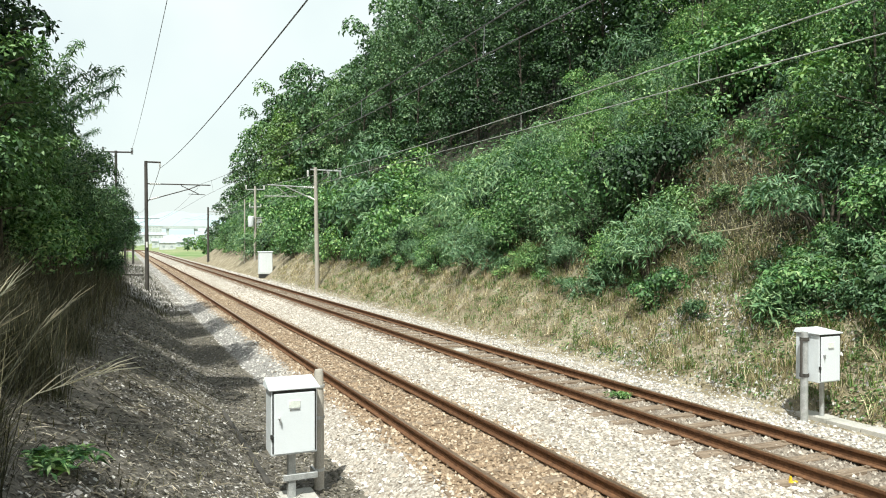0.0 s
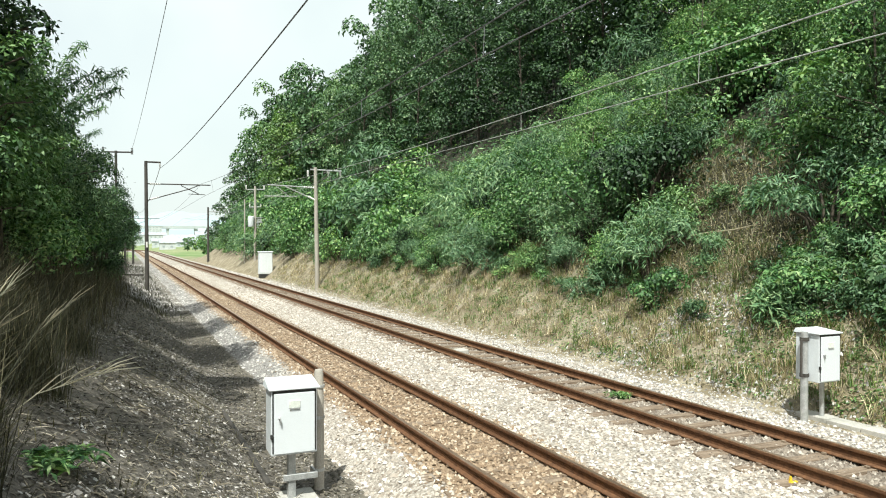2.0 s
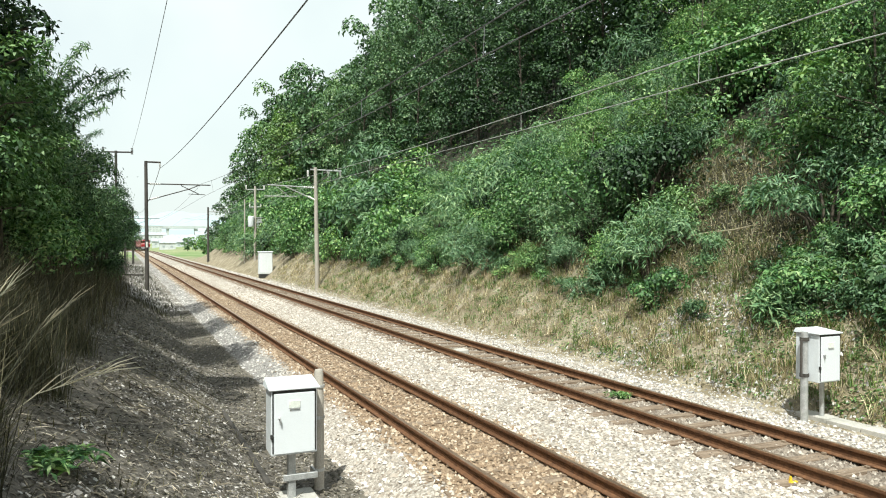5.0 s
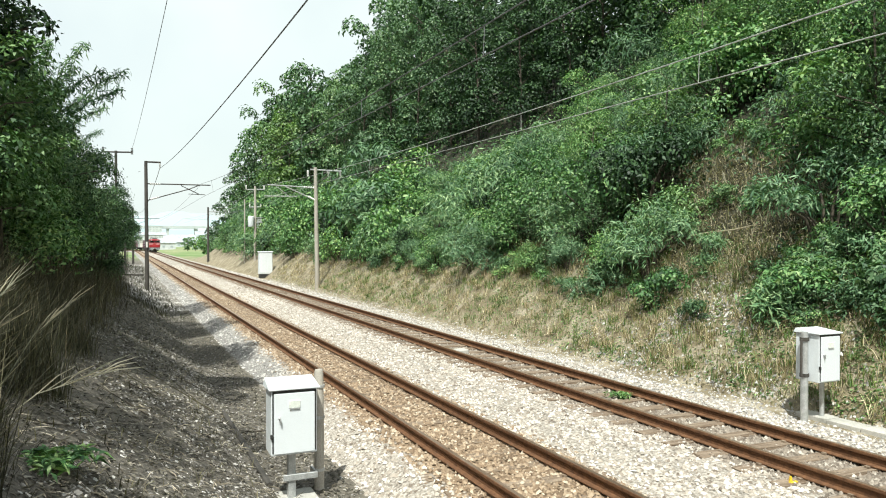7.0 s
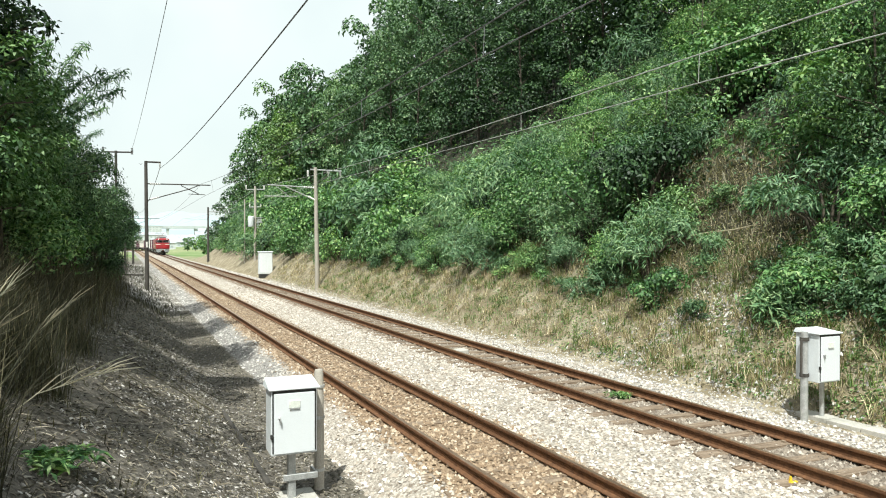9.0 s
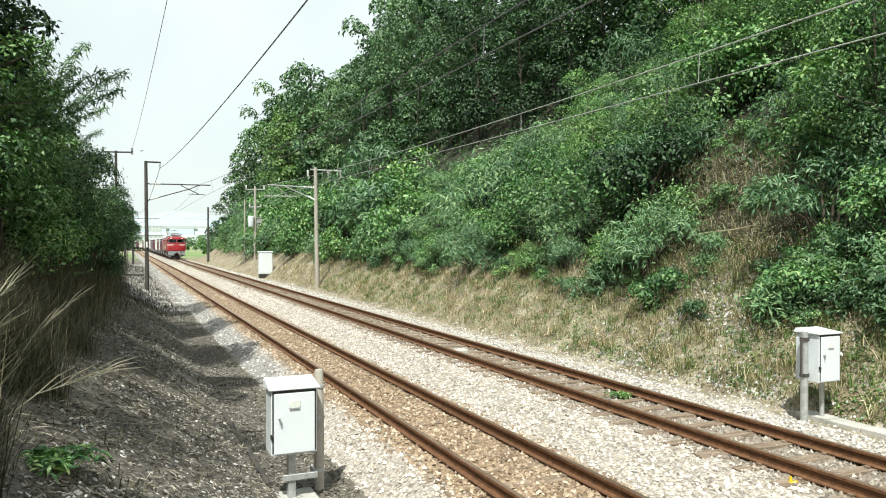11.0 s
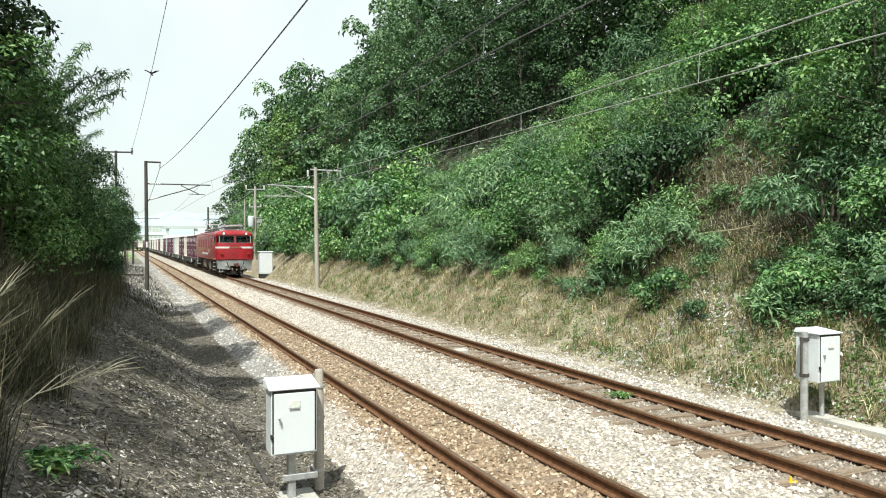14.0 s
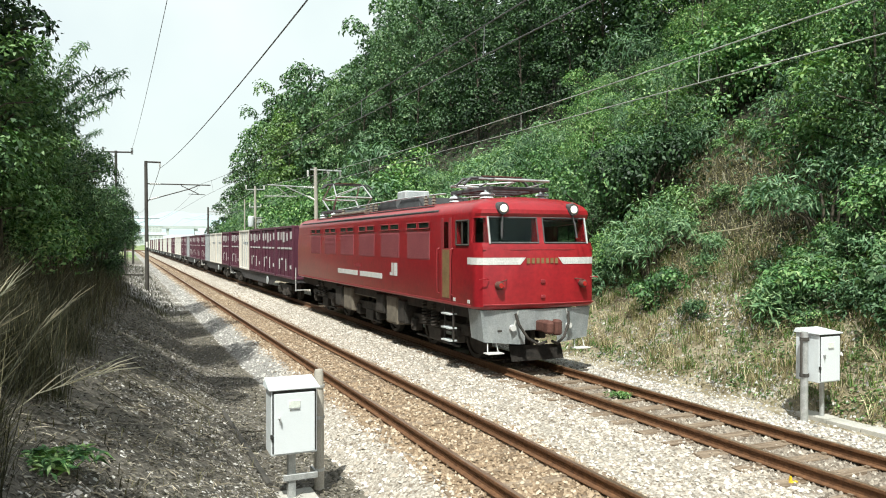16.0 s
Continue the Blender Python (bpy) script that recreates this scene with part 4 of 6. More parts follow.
line_part("upright", stay, [(-0.45, 45.2, land(-0.45, 45.2) - 0.1), (-0.45, 45.2, 2.0)], 0.04, M_DARKPOLE)
line_part("upright", stay, [(0.15, 62.0, land(0.15, 62) - 0.3), (0.15, 62.0, 2.6)], 0.08, M_DARKPOLE)

# farther masts
for x, y, h in ((11.3, 110.8, 7.9),):
    mast = tagged(new("overhead_line_mast"), "far slender concrete mast beside the far track", "mast", "overhead line masts")
    soft_shade(part("pole", pole_bm(x, y, h, 0.17, 0.13), M_DARKPOLE, mast))
    line_part("crossarm", mast, [(x, y, 7.1), (x + 1.6, y, 7.1)], 0.05, M_GALV)
    line_part("bracket_tube", mast, [(x, y, 5.95), (x - 3.2, y, 6.0)], 0.035, M_GALV)
mast = tagged(new("overhead_line_mast"), "far dark mast with a bracket over the near track", "mast", "overhead line masts")
soft_shade(part("pole", pole_bm(1.25, 110.5, 7.9, 0.17, 0.13), M_DARKPOLE, mast))
line_part("bracket_tube", mast, [(1.25, 110.5, 5.95), (4.7, 110.5, 5.97)], 0.035, M_DARKPOLE)
line_part("brace_tube", mast, [(1.3, 110.5, 5.0), (3.6, 110.5, 5.85)], 0.03, M_DARKPOLE)

# transformer pole by the tall cabinet
tp = tagged(new("transformer_pole"), "slim pole with crossarms, insulators and a white transformer", "utility pole")
X, Y = 12.43, 76.5
soft_shade(part("pole", pole_bm(X, Y, 7.65, 0.15, 0.11), M_POLE, tp))
line_part("crossarm", tp, [(X - 0.95, Y, 8.0), (X + 0.95, Y, 8.05)], 0.06, M_GALV)
line_part("crossarm", tp, [(X - 0.6, Y, 6.2), (X + 0.6, Y, 6.25)], 0.05, M_GALV)
for x in (-0.9, 0.9):
    insulator(tp, (X + x, Y, 8.05), (X + x, Y, 8.45), 0.10)
for x in (-0.55, 0.0, 0.55):
    insulator(tp, (X + x, Y, 6.25), (X + x, Y, 6.55), 0.09)
b = bmesh.new()
tube(b, [(X - 0.42, Y - 0.1, 4.2), (X - 0.42, Y - 0.1, 4.3), (X - 0.42, Y - 0.1, 5.2), (X - 0.42, Y - 0.1, 5.3)], [0.27, 0.32, 0.32, 0.2], 14)
soft_shade(part("transformer", b, M_BOX, tp, "white cylindrical transformer"))
b = bmesh.new()
for z in (4.1, 4.6, 5.1):
    box(b, X + 0.1, X + 0.75, Y - 0.3, Y + 0.1, z, z + 0.08)
box(b, X + 0.2, X + 0.65, Y - 0.25, Y + 0.05, 4.25, 5.05, 0.03)
part("switch_case", b, M_GALV, tp, "grey switch case")
pole2 = tagged(new("slim_pole"), "slim pale pole standing beside the transformer pole", "pole")
soft_shade(part("pole", pole_bm(11.97, 80.5, 6.8, 0.09, 0.07), M_POLE, pole2))

# utility pole behind the path-side bushes
up = tagged(new("utility_pole"), "dark utility pole with a crossarm behind the bushes", "utility pole")
UX, UY = -0.5, 62.0
soft_shade(part("pole", pole_bm(UX, UY, 8.75, 0.13, 0.10), M_DARKPOLE, up))
line_part("crossarm", up, [(UX - 1.0, UY, 9.56), (UX + 1.2, UY, 9.62)], 0.06, M_DARKPOLE)
insulator(up, (UX + 1.15, UY, 9.45), (UX + 1.15, UY, 9.95), 0.11, "insulator", M_DARKPOLE)
insulator(up, (UX - 0.9, UY, 9.56), (UX - 0.9, UY, 9.95), 0.11, "insulator", M_DARKPOLE)


def sagging(a, b, sag, n=24):
    a, b = Vector(a), Vector(b)
    return [a.lerp(b, i / n) - Vector((0, 0, 4 * sag * (i / n) * (1 - i / n))) for i in range(n + 1)]


def catenary(x, label, dx, low, sag, material):
    """Contact wire, sagging messenger and droppers, span by span."""
    top = tagged(new("overhead_line"), label, "overhead wire", "overhead lines")
    marks = (-18.0, 45.3, 110.8, 168.0, 230.0)
    for i, (y0, y1) in enumerate(zip(marks, marks[1:])):
        s = dx if i % 2 == 0 else -dx
        d = sag if i == 0 else 0.6
        line_part("messenger_wire", top, sagging((x, y0, 6.05), (x, y1, 6.05), d), 0.009, material)
        pc = sagging((x - s, y0, low), (x + s, y1, 5.3), 0.04)
        line_part("contact_wire", top, pc, 0.008, material)
        n = 12
        for k in range(1, n):
            t = k / n
            a = Vector((x, y0 + (y1 - y0) * t, 6.05 - 4 * d * t * (1 - t)))
            c = Vector((x - s + 2 * s * t, a.y, low + (5.3 - low) * t - 4 * 0.04 * t * (1 - t)))
            if i == 0:
                line_part("dropper", top, [a, c], 0.005, material)
        low = 5.3
    return top


catenary(7.80, "pale overhead wires with droppers above the far track", 0.12, 4.72, 0.72, M_WIRE_PALE)
catenary(4.25, "grey overhead wires with droppers above the near track", 0.12, 4.78, 0.72, M_WIRE)
fw = tagged(new("feeder_wire"), "thick dark feeder wire strung between the path-side masts", "wire")
line_part("strand", fw, sagging((1.95, 45.2, 6.86), (2.9, -14.0, 6.9), 0.75, 40), 0.013, M_WIRE)
line_part("strand", fw, sagging((1.95, 45.2, 6.86), (1.95, 110.5, 6.86), 0.9, 20), 0.015, M_WIRE)
fw = tagged(new("power_wire"), "thin grey power wire from the utility pole", "wire")
line_part("strand", fw, sagging((UX + 1.15, UY, 9.9), (1.4, -14.0, 9.6), 0.9, 40), 0.009, M_WIRE)
fw = tagged(new("bank_feeder"), "dark feeder wires along the bank-side masts", "wire", "bank feeders")
for x in (11.9, 12.7):
    line_part("strand", fw, sagging((x, 45.3, 6.76), (x, 110.8, 7.0), 0.8, 20), 0.012, M_WIRE)


# ---- cabinets beside the line ----
def relay_box(x, y, z0, w, d, h, roof, label, yaw=0.0):
    """A steel relay box with a pitched lid, sealed door, handle and label plate. Front faces -y."""
    top = tagged(new("relay_box"), label, "relay box", "relay boxes beside the line")
    top.matrix_basis = pose(x, y, z0, 0, 0, yaw)
    b = bmesh.new()
    box(b, -w / 2, w / 2, -d / 2, d / 2, 0, h, 0.008)
    part("case", b, M_BOX, top)
    b = bmesh.new()
    e = 0.03
    lo = [b.verts.new(p) for p in ((-w / 2 - e, -d / 2 - e, h), (w / 2 + e, -d / 2 - e, h), (w / 2 + e, d / 2 + e, h), (-w / 2 - e, d / 2 + e, h))]
    hi = [b.verts.new(p) for p in ((-w / 2 - e, -d / 2 - e, h + 0.02), (w / 2 + e, -d / 2 - e, h + 0.02), (w / 2 + e * 0.6, d / 2, h + roof), (-w / 2 - e * 0.6, d / 2, h + roof))]
    for i in range(4):
        b.faces.new((lo[i], lo[(i + 1) % 4], hi[(i + 1) % 4], hi[i]))
    b.faces.new(hi)
    b.faces.new(lo[::-1])
    bmesh.ops.bevel(b, geom=b.edges[:], offset=0.006, segments=1, affect="EDGES")
    part("lid", b, M_BOX, top, "white sloping lid")
    b = bmesh.new()
    for x0, x1, a, c in ((-w / 2 + 0.015, w / 2 - 0.015, h - 0.035, h - 0.01), (-w / 2 + 0.012, -w / 2 + 0.026, 0.03, h - 0.02), (w / 2 - 0.026, w / 2 - 0.012, 0.03, h - 0.02)):
        box(b, x0, x1, -d / 2 - 0.008, -d / 2 + 0.01, a, c)
    part("door_seal", b, M_GAP, top, "black rubber door seal")
    b = bmesh.new()
    box(b, -w / 2 + 0.03, w / 2 - 0.03, -d / 2 - 0.016, -d / 2 + 0.005, 0.02, h - 0.04, 0.004)
    door = part("door", b, M_BOX, top, "white steel door")
    b = bmesh.new()
    box(b, -0.065, 0.065, -d / 2 - 0.024, -d / 2 - 0.012, h * 0.72, h * 0.72 + 0.085, 0.003)
    part("label_plate", b, M_STRIPE_PALE, door, "small pale label plate")
    b = bmesh.new()
    box(b, -0.06, 0.06, -d / 2 - 0.03, -d / 2 - 0.012, h * 0.72 - 0.012, h * 0.72)
    part("label_holder", b, M_GALV, door)
    b = bmesh.new()
    rod(b, (-w * 0.33, -d / 2 - 0.05, h * 0.58), (-w * 0.33, -d / 2, h * 0.58), 0.014)
    tube(b, [(-w * 0.36, -d / 2 - 0.045, h * 0.585), (-w * 0.33, -d / 2 - 0.05, h * 0.58), (-w * 0.31, -d / 2 - 0.045, h * 0.50)], [0.012, 0.012, 0.008], 6)
    part("handle", b, M_GALV, door, "small steel turning handle")
    b = bmesh.new()
    box(b, -w / 2 - 0.012, -w / 2 + 0.022, -d / 2 - 0.03, -d / 2, h * 0.27, h * 0.34, 0.006)
    part("padlock", b, M_GAP, top, "black padlock")
    return top


M_STRIPE_PALE = plain("pale_label", (0.68, 0.72, 0.66), (0.76, 0.79, 0.73), 20, 0.4, 0, 60, 0.03)
BX, BY = 1.80, 8.55
near_box = relay_box(BX, BY, 0.13, 0.53, 0.34, 0.75, 0.10, "white steel relay box on a galvanised post beside the path")
b = bmesh.new()
box(b, -0.045, 0.045, -0.04, 0.05, -0.62, 0.0, 0.005)
part("post", b, M_GALV, near_box, "square galvanised post")
b = bmesh.new()
box(b, -0.10, 0.30, -0.06, -0.03, -0.34, -0.27, 0.004)
box(b, 0.27, 0.30, -0.05, 0.20, -0.34, -0.27, 0.004)
part("bracket", b, M_GALV, near_box)
b = bmesh.new()
box(b, -0.24, 0.30, -0.16, 0.26, -0.75, -0.545, 0.015)
part("concrete_foot", b, M_CONC, near_box, "worn concrete foot")
side_post = tagged(new("marker_post"), "weathered grey round post standing behind the relay box", "post")
b = bmesh.new()
tube(b, [(2.19, 8.78, -0.7), (2.19, 8.78, 0.2), (2.185, 8.78, 0.98), (2.185, 8.78, 1.02)], [0.062, 0.06, 0.056, 0.045], 14)
soft_shade(part("shaft", b, M_POLE, side_post))
for z in (-0.22, 0.42, 0.80):
    b = bmesh.new()
    tube(b, [(2.19, 8.78, z), (2.19, 8.78, z + 0.035)], [0.068, 0.068], 14)
    part("clamp_band", b, M_GALV, side_post, "galvanised clamp band")

RX, RY = 10.75, 8.75
bank_box = relay_box(RX, RY, 0.25, 0.50, 0.46, 0.80, 0.07, "white steel relay box on two posts at the bank foot")
b = bmesh.new()
tube(b, [(-0.34, -0.02, -0.85), (-0.34, -0.02, 0.0), (-0.34, -0.02, 0.83)], [0.062, 0.062, 0.06], 12)
soft_shade(part("post", b, M_GALV, bank_box, "round galvanised post"))
b = bmesh.new()
tube(b, [(0.10, 0.0, -0.85), (0.10, 0.0, 0.0)], [0.04, 0.04], 10)
soft_shade(part("post", b, M_GALV, bank_box))
b = bmesh.new()
for z in (0.08, 0.68):
    tube(b, [(-0.34, -0.02, z), (-0.34, -0.02, z + 0.06)], [0.075, 0.075], 12)
    box(b, -0.36, -0.22, 0.0, 0.06, z, z + 0.05)
part("clamp_band", b, M_DARKPOLE, bank_box, "dark clamp band")
b = bmesh.new()
tube(b, [(-0.46, -0.06, 0.10), (-0.46, -0.06, 0.72)], [0.02, 0.02], 8)
part("conduit", b, M_DARKPOLE, bank_box)

# cable trough along the bank foot
tr = tagged(new("cable_trough"), "pale concrete cable trough lids along the bank foot", "cable trough")
for i in range(10):
    y = 3.0 + 0.62 * i
    b = bmesh.new()
    box(b, 10.72, 11.06, y, y + 0.605, -0.62, -0.38 + 0.01 * (i % 2), 0.01)
    part("trough_lid", b, M_CONC, tr)

# tall cabinet by the transformer pole
tall = tagged(new("equipment_cabinet"), "tall white steel equipment cabinet on a dark plinth", "cabinet")
tall.matrix_basis = pose(11.1, 63.2, 0.0, 0, 0, 0)
b = bmesh.new()
box(b, -0.55, 0.55, -0.4, 0.4, -0.1, 1.75, 0.02)
part("case", b, M_BOX, tall)
b = bmesh.new()
box(b, -0.6, 0.6, -0.45, 0.45, 1.75, 1.83, 0.02)
part("lid", b, M_BOX, tall)
b = bmesh.new()
for x in (-0.27, 0.27):
    box(b, x - 0.25, x + 0.25, -0.42, -0.39, 0.0, 1.68, 0.006)
part("door", b, M_BOX, tall)
b = bmesh.new()
box(b, -0.5, 0.5, -0.36, 0.36, -0.6, -0.1)
part("plinth", b, M_GAP, tall, "dark plinth")

# cable duct across the path, and a ballast bag lid in the far track
duct = tagged(new("cable_pipe"), "dark cable pipe half buried across the path", "pipe")
b = bmesh.new()
tube(b, [(px, py, land(px, py) + 0.02) for px, py in ((1.55, 12.9), (1.58, 11.8), (1.60, 10.7), (1.60, 9.7), (1.61, 8.9))], [0.045] * 5, 8)
soft_shade(part("pipe", b, M_DARKPOLE, duct))
lid = tagged(new("track_box"), "small pale connection box between the rails", "track box")
b = bmesh.new()
box(b, 7.55, 7.85, 16.3, 16.6, -0.2, -0.08, 0.02)
part("cover", b, M_CONC, lid)

# small leftovers
b = bmesh.new()
pts = [(14.35, 15.75), (14.45, 15.0), (14.5, 14.3), (14.55, 13.6)]
tube(b, [(x, y, land(x, y) + 0.28 + 0.03 * (i % 2)) for i, (x, y) in enumerate(pts)], [0.02, 0.02, 0.016, 0.008], 6)
tagged(part("fallen_branch", b, M_PALE), "pale dead branch caught across the bank's bare patch", "branch")
tag = tagged(new("yellow_marker"), "small yellow plastic marker beside the rail", "marker")
b = bmesh.new()
tube(b, [(6.98, 6.03, -0.20), (6.98, 6.03, -0.10)], [0.03, 0.012], 8)
box(b, 6.93, 7.05, 5.98, 6.02, -0.19, -0.15, 0.008)
part("cap", b, plain("yellow_plastic", (0.60, 0.36, 0.02), (0.70, 0.45, 0.03), 10, 0.5), tag)


# ---- train ----
M_SKIRT = plain("grey_painted_steel", (0.42, 0.46, 0.48), (0.60, 0.63, 0.64), 3.5, 0.5, 0, 35, 0.1, (1, 1, 0.4))
M_UNDER = plain("grimy_underframe", (0.018, 0.016, 0.014), (0.055, 0.045, 0.038), 5, 0.8, 0.1, 40, 0.3)
M_TANK = plain("dusty_equipment_case", (0.11, 0.095, 0.075), (0.20, 0.17, 0.135), 4, 0.8, 0, 40, 0.2)
M_BRAKE = plain("rusty_iron", (0.085, 0.035, 0.028), (0.15, 0.065, 0.05), 7, 0.8, 0.2, 60, 0.3)
M_STRIPE = plain("off_white_paint", (0.56, 0.56, 0.55), (0.68, 0.68, 0.67), 6, 0.45, 0, 40, 0.03)
M_ROOF = plain("sooty_roof_gear", (0.045, 0.045, 0.048), (0.10, 0.10, 0.105), 5, 0.75, 0.1, 40, 0.2)
M_DULLRED = plain("faded_red_louvre", (0.22, 0.02, 0.026), (0.28, 0.03, 0.036), 3, 0.55, 0, 30, 0.1)
M_PANE_DARK = plain("dark_window_glass", (0.012, 0.02, 0.016), (0.025, 0.036, 0.03), 2, 0.08, 0, 5, 0.0)
M_SOOT = plain("black_roof_cover", (0.018, 0.02, 0.022), (0.05, 0.053, 0.056), 3, 0.6, 0.1, 40, 0.1)
M_DUSTRED = plain("dusty_red_louvre", (0.25, 0.055, 0.068), (0.31, 0.08, 0.092), 1.5, 0.6, 0, 30, 0.08)
M_INNER = plain("cab_lining", (0.03, 0.05, 0.045), (0.055, 0.08, 0.07), 3, 0.7, 0, 30, 0.05)
M_DOORTONE = plain("worn_bronze_panel", (0.20, 0.13, 0.06), (0.28, 0.19, 0.09), 4, 0.5, 0.2, 30, 0.1)
M_PURPLE = plain("plum_container_paint", (0.075, 0.022, 0.042), (0.115, 0.035, 0.058), 1.2, 0.45, 0, 25, 0.05, (1, 1, 0.35))
M_CREAM = plain("pale_container_paint", (0.60, 0.56, 0.50), (0.72, 0.69, 0.63), 1.5, 0.5, 0, 25, 0.05, (1, 1, 0.35))
M_GREYBOX = plain("grey_container_paint", (0.24, 0.26, 0.28), (0.34, 0.36, 0.37), 1.5, 0.5, 0, 25, 0.05, (1, 1, 0.35))
M_DECK = plain("wagon_steel", (0.035, 0.035, 0.04), (0.085, 0.08, 0.08), 4, 0.7, 0.2, 40, 0.2)


def glass_material():
    m, n, l, b = node_material("tinted_glass")
    b.inputs["Base Color"].default_value = (0.62, 0.72, 0.68, 1)
    b.inputs["Roughness"].default_value = 0.03
    b.inputs["IOR"].default_value = 1.22
    b.inputs["Transmission Weight"].default_value = 1.0
    return m


def lamp_material(name, colour, power):
    m, n, l, b = node_material(name)
    b.inputs["Base Color"].default_value = (*colour, 1)
    b.inputs["Emission Color"].default_value = (*colour, 1)
    b.inputs["Emission Strength"].default_value = power
    b.inputs["Roughness"].default_value = 0.2
    return m


M_GLASS = glass_material()
M_BEAM = lamp_material("lit_headlight_glass", (0.95, 0.90, 0.78), 0.45)
M_TAIL = lamp_material("red_marker_glass", (0.35, 0.02, 0.02), 0.0)

BODY_LEN = 16.7
BODY_LEVELS = [(1.24, 0.985, 0.05), (1.29, 1.0, 0.0), (2.46, 1.0, 0.0), (2.53, 1.0, 0.03), (3.10, 0.985, 0.15), (3.16, 0.985, 0.11), (3.24, 0.975, 0.12), (3.33, 0.94, 0.20), (3.42, 0.84, 0.34), (3.49, 0.62, 0.52), (3.53, 0.30, 0.74)]
NOSE = [(-1.4, 0.42), (-1.37, 0.25), (-1.29, 0.14), (-1.17, 0.085), (-0.6, 0.035), (0.0, 0.0), (0.6, 0.035), (1.17, 0.085), (1.29, 0.14), (1.37, 0.25), (1.4, 0.42)]


def loco_body():
    bm = bmesh.new()
    rings = []
    for z, w, e in BODY_LEVELS:
        front = [(x * w, y + e, z) for x, y in NOSE]
        back = [(x * w, BODY_LEN - y - e, z) for x, y in reversed(NOSE)]
        rings.append([bm.verts.new(p) for p in front + back])
    k = len(rings[0])
    for a, b in zip(rings, rings[1:]):
        for i in range(k):
            bm.faces.new((a[i], a[(i + 1) % k], b[(i + 1) % k], b[i]))
    bm.faces.new(rings[0][::-1])
    bm.faces.new(rings[-1])
    bmesh.ops.recalc_face_normals(bm, faces=bm.faces[:])
    return bm


def cut(ob, bm):
    """Cuts the boxes of bm out of a mesh, for good."""
    me = bpy.data.meshes.new("cutter")
    bm.to_mesh(me)
    bm.free()
    c = new("cutter", me)
    mod = ob.modifiers.new("cut", "BOOLEAN")
    mod.operation, mod.solver, mod.object = "DIFFERENCE", "EXACT", c
    got = bpy.data.meshes.new_from_object(ob.evaluated_get(bpy.context.evaluated_depsgraph_get()))
    ob.modifiers.remove(mod)
    old, ob.data = ob.data, got
    bpy.data.meshes.remove(old)
    bpy.data.objects.remove(c)
    return ob


def ring_frame(bm, pts, thick):
    """Bars round a pane, from corner to corner."""
    for a, b in zip(pts, pts[1:] + pts[:1]):
        rod(bm, a, b, thick, thick, 4)
    return bm


def wheel_mesh(radius):
    bm = bmesh.new()
    prof = [(0.0, 0.07), (0.12, 0.07), (0.12, 0.03), (radius * 0.8, 0.02), (radius * 0.84, 0.06), (radius, 0.06), (radius + 0.028, -0.05), (radius + 0.028, -0.075), (radius * 0.84, -0.075), (radius * 0.8, -0.03), (0.0, -0.03)]
    seg = 20
    rings = [[bm.verts.new((-x, r * math.cos(6.2832 * i / seg), r * math.sin(6.2832 * i / seg))) for i in range(seg)] for r, x in prof[1:-1]]
    for a, b in zip(rings, rings[1:]):
        for i in range(seg):
            bm.faces.new((a[i], a[(i + 1) % seg], b[(i + 1) % seg], b[i]))
    bm.faces.new(rings[0])
    bm.faces.new(rings[-1][::-1])
    bmesh.ops.recalc_face_normals(bm, faces=bm.faces[:])
    me = bpy.data.meshes.new("wheel")
    bm.to_mesh(me)
    bm.free()
    me.materials.append(M_UNDER)
    return me


WHEEL_BIG, WHEEL_SMALL = wheel_mesh(0.54), wheel_mesh(0.42)


def bogie(parent, y, base, wheel, radius, spring):
    """A two-axled bogie with side frames, axle boxes, springs and wheels."""
    bm = bmesh.new()
    for sx in (-1, 1):
        box(bm, sx * 0.98 - 0.06, sx * 0.98 + 0.06, y - base / 2 - 0.55, y + base / 2 + 0.55, radius + 0.02, radius + 0.26, 0.02)
        box(bm, sx * 1.0 - 0.07, sx * 1.0 + 0.07, y - 0.35, y + 0.35, radius - 0.25, radius + 0.05, 0.02)
        for d in (-base / 2, base / 2):
            box(bm, sx * 1.02 - 0.11, sx * 1.02 + 0.11, y + d - 0.16, y + d + 0.16, radius - 0.17, radius + 0.15, 0.03)
            rod(bm, (sx * 1.1, y + d, radius), (sx * 1.16, y + d, radius), 0.1, 0.08, 10)
        rod(bm, (sx * 1.0, y - base / 2, 0.28), (sx * 1.0, y + base / 2, 0.28), 0.03, 0.03, 6)
    box(bm, -0.98, 0.98, y - 0.2, y + 0.2, radius, radius + 0.3, 0.02)
    b = part("bogie", bm, M_UNDER, parent, "grimy black two-axled bogie")
    for d in (-base / 2, base / 2):
        for sx in (-1, 1):
            shared("wheel", wheel, b, pose(sx * 0.545, y + d, radius, 0, 0, 180 if sx > 0 else 0))
    if spring:
        for sx in (-1, 1):
            for d in (-0.28, 0.28):
                bs = bmesh.new()
                tube(bs, [(sx * 1.17 + 0.09 * math.cos(0.7 * i), y + d + 0.09 * math.sin(0.7 * i), 0.62 + 0.0088 * i) for i in range(66)], [0.022] * 66, 5)
                soft_shade(part("coil_spring", bs, M_UNDER, b, "grimy coil spring"))
    return b


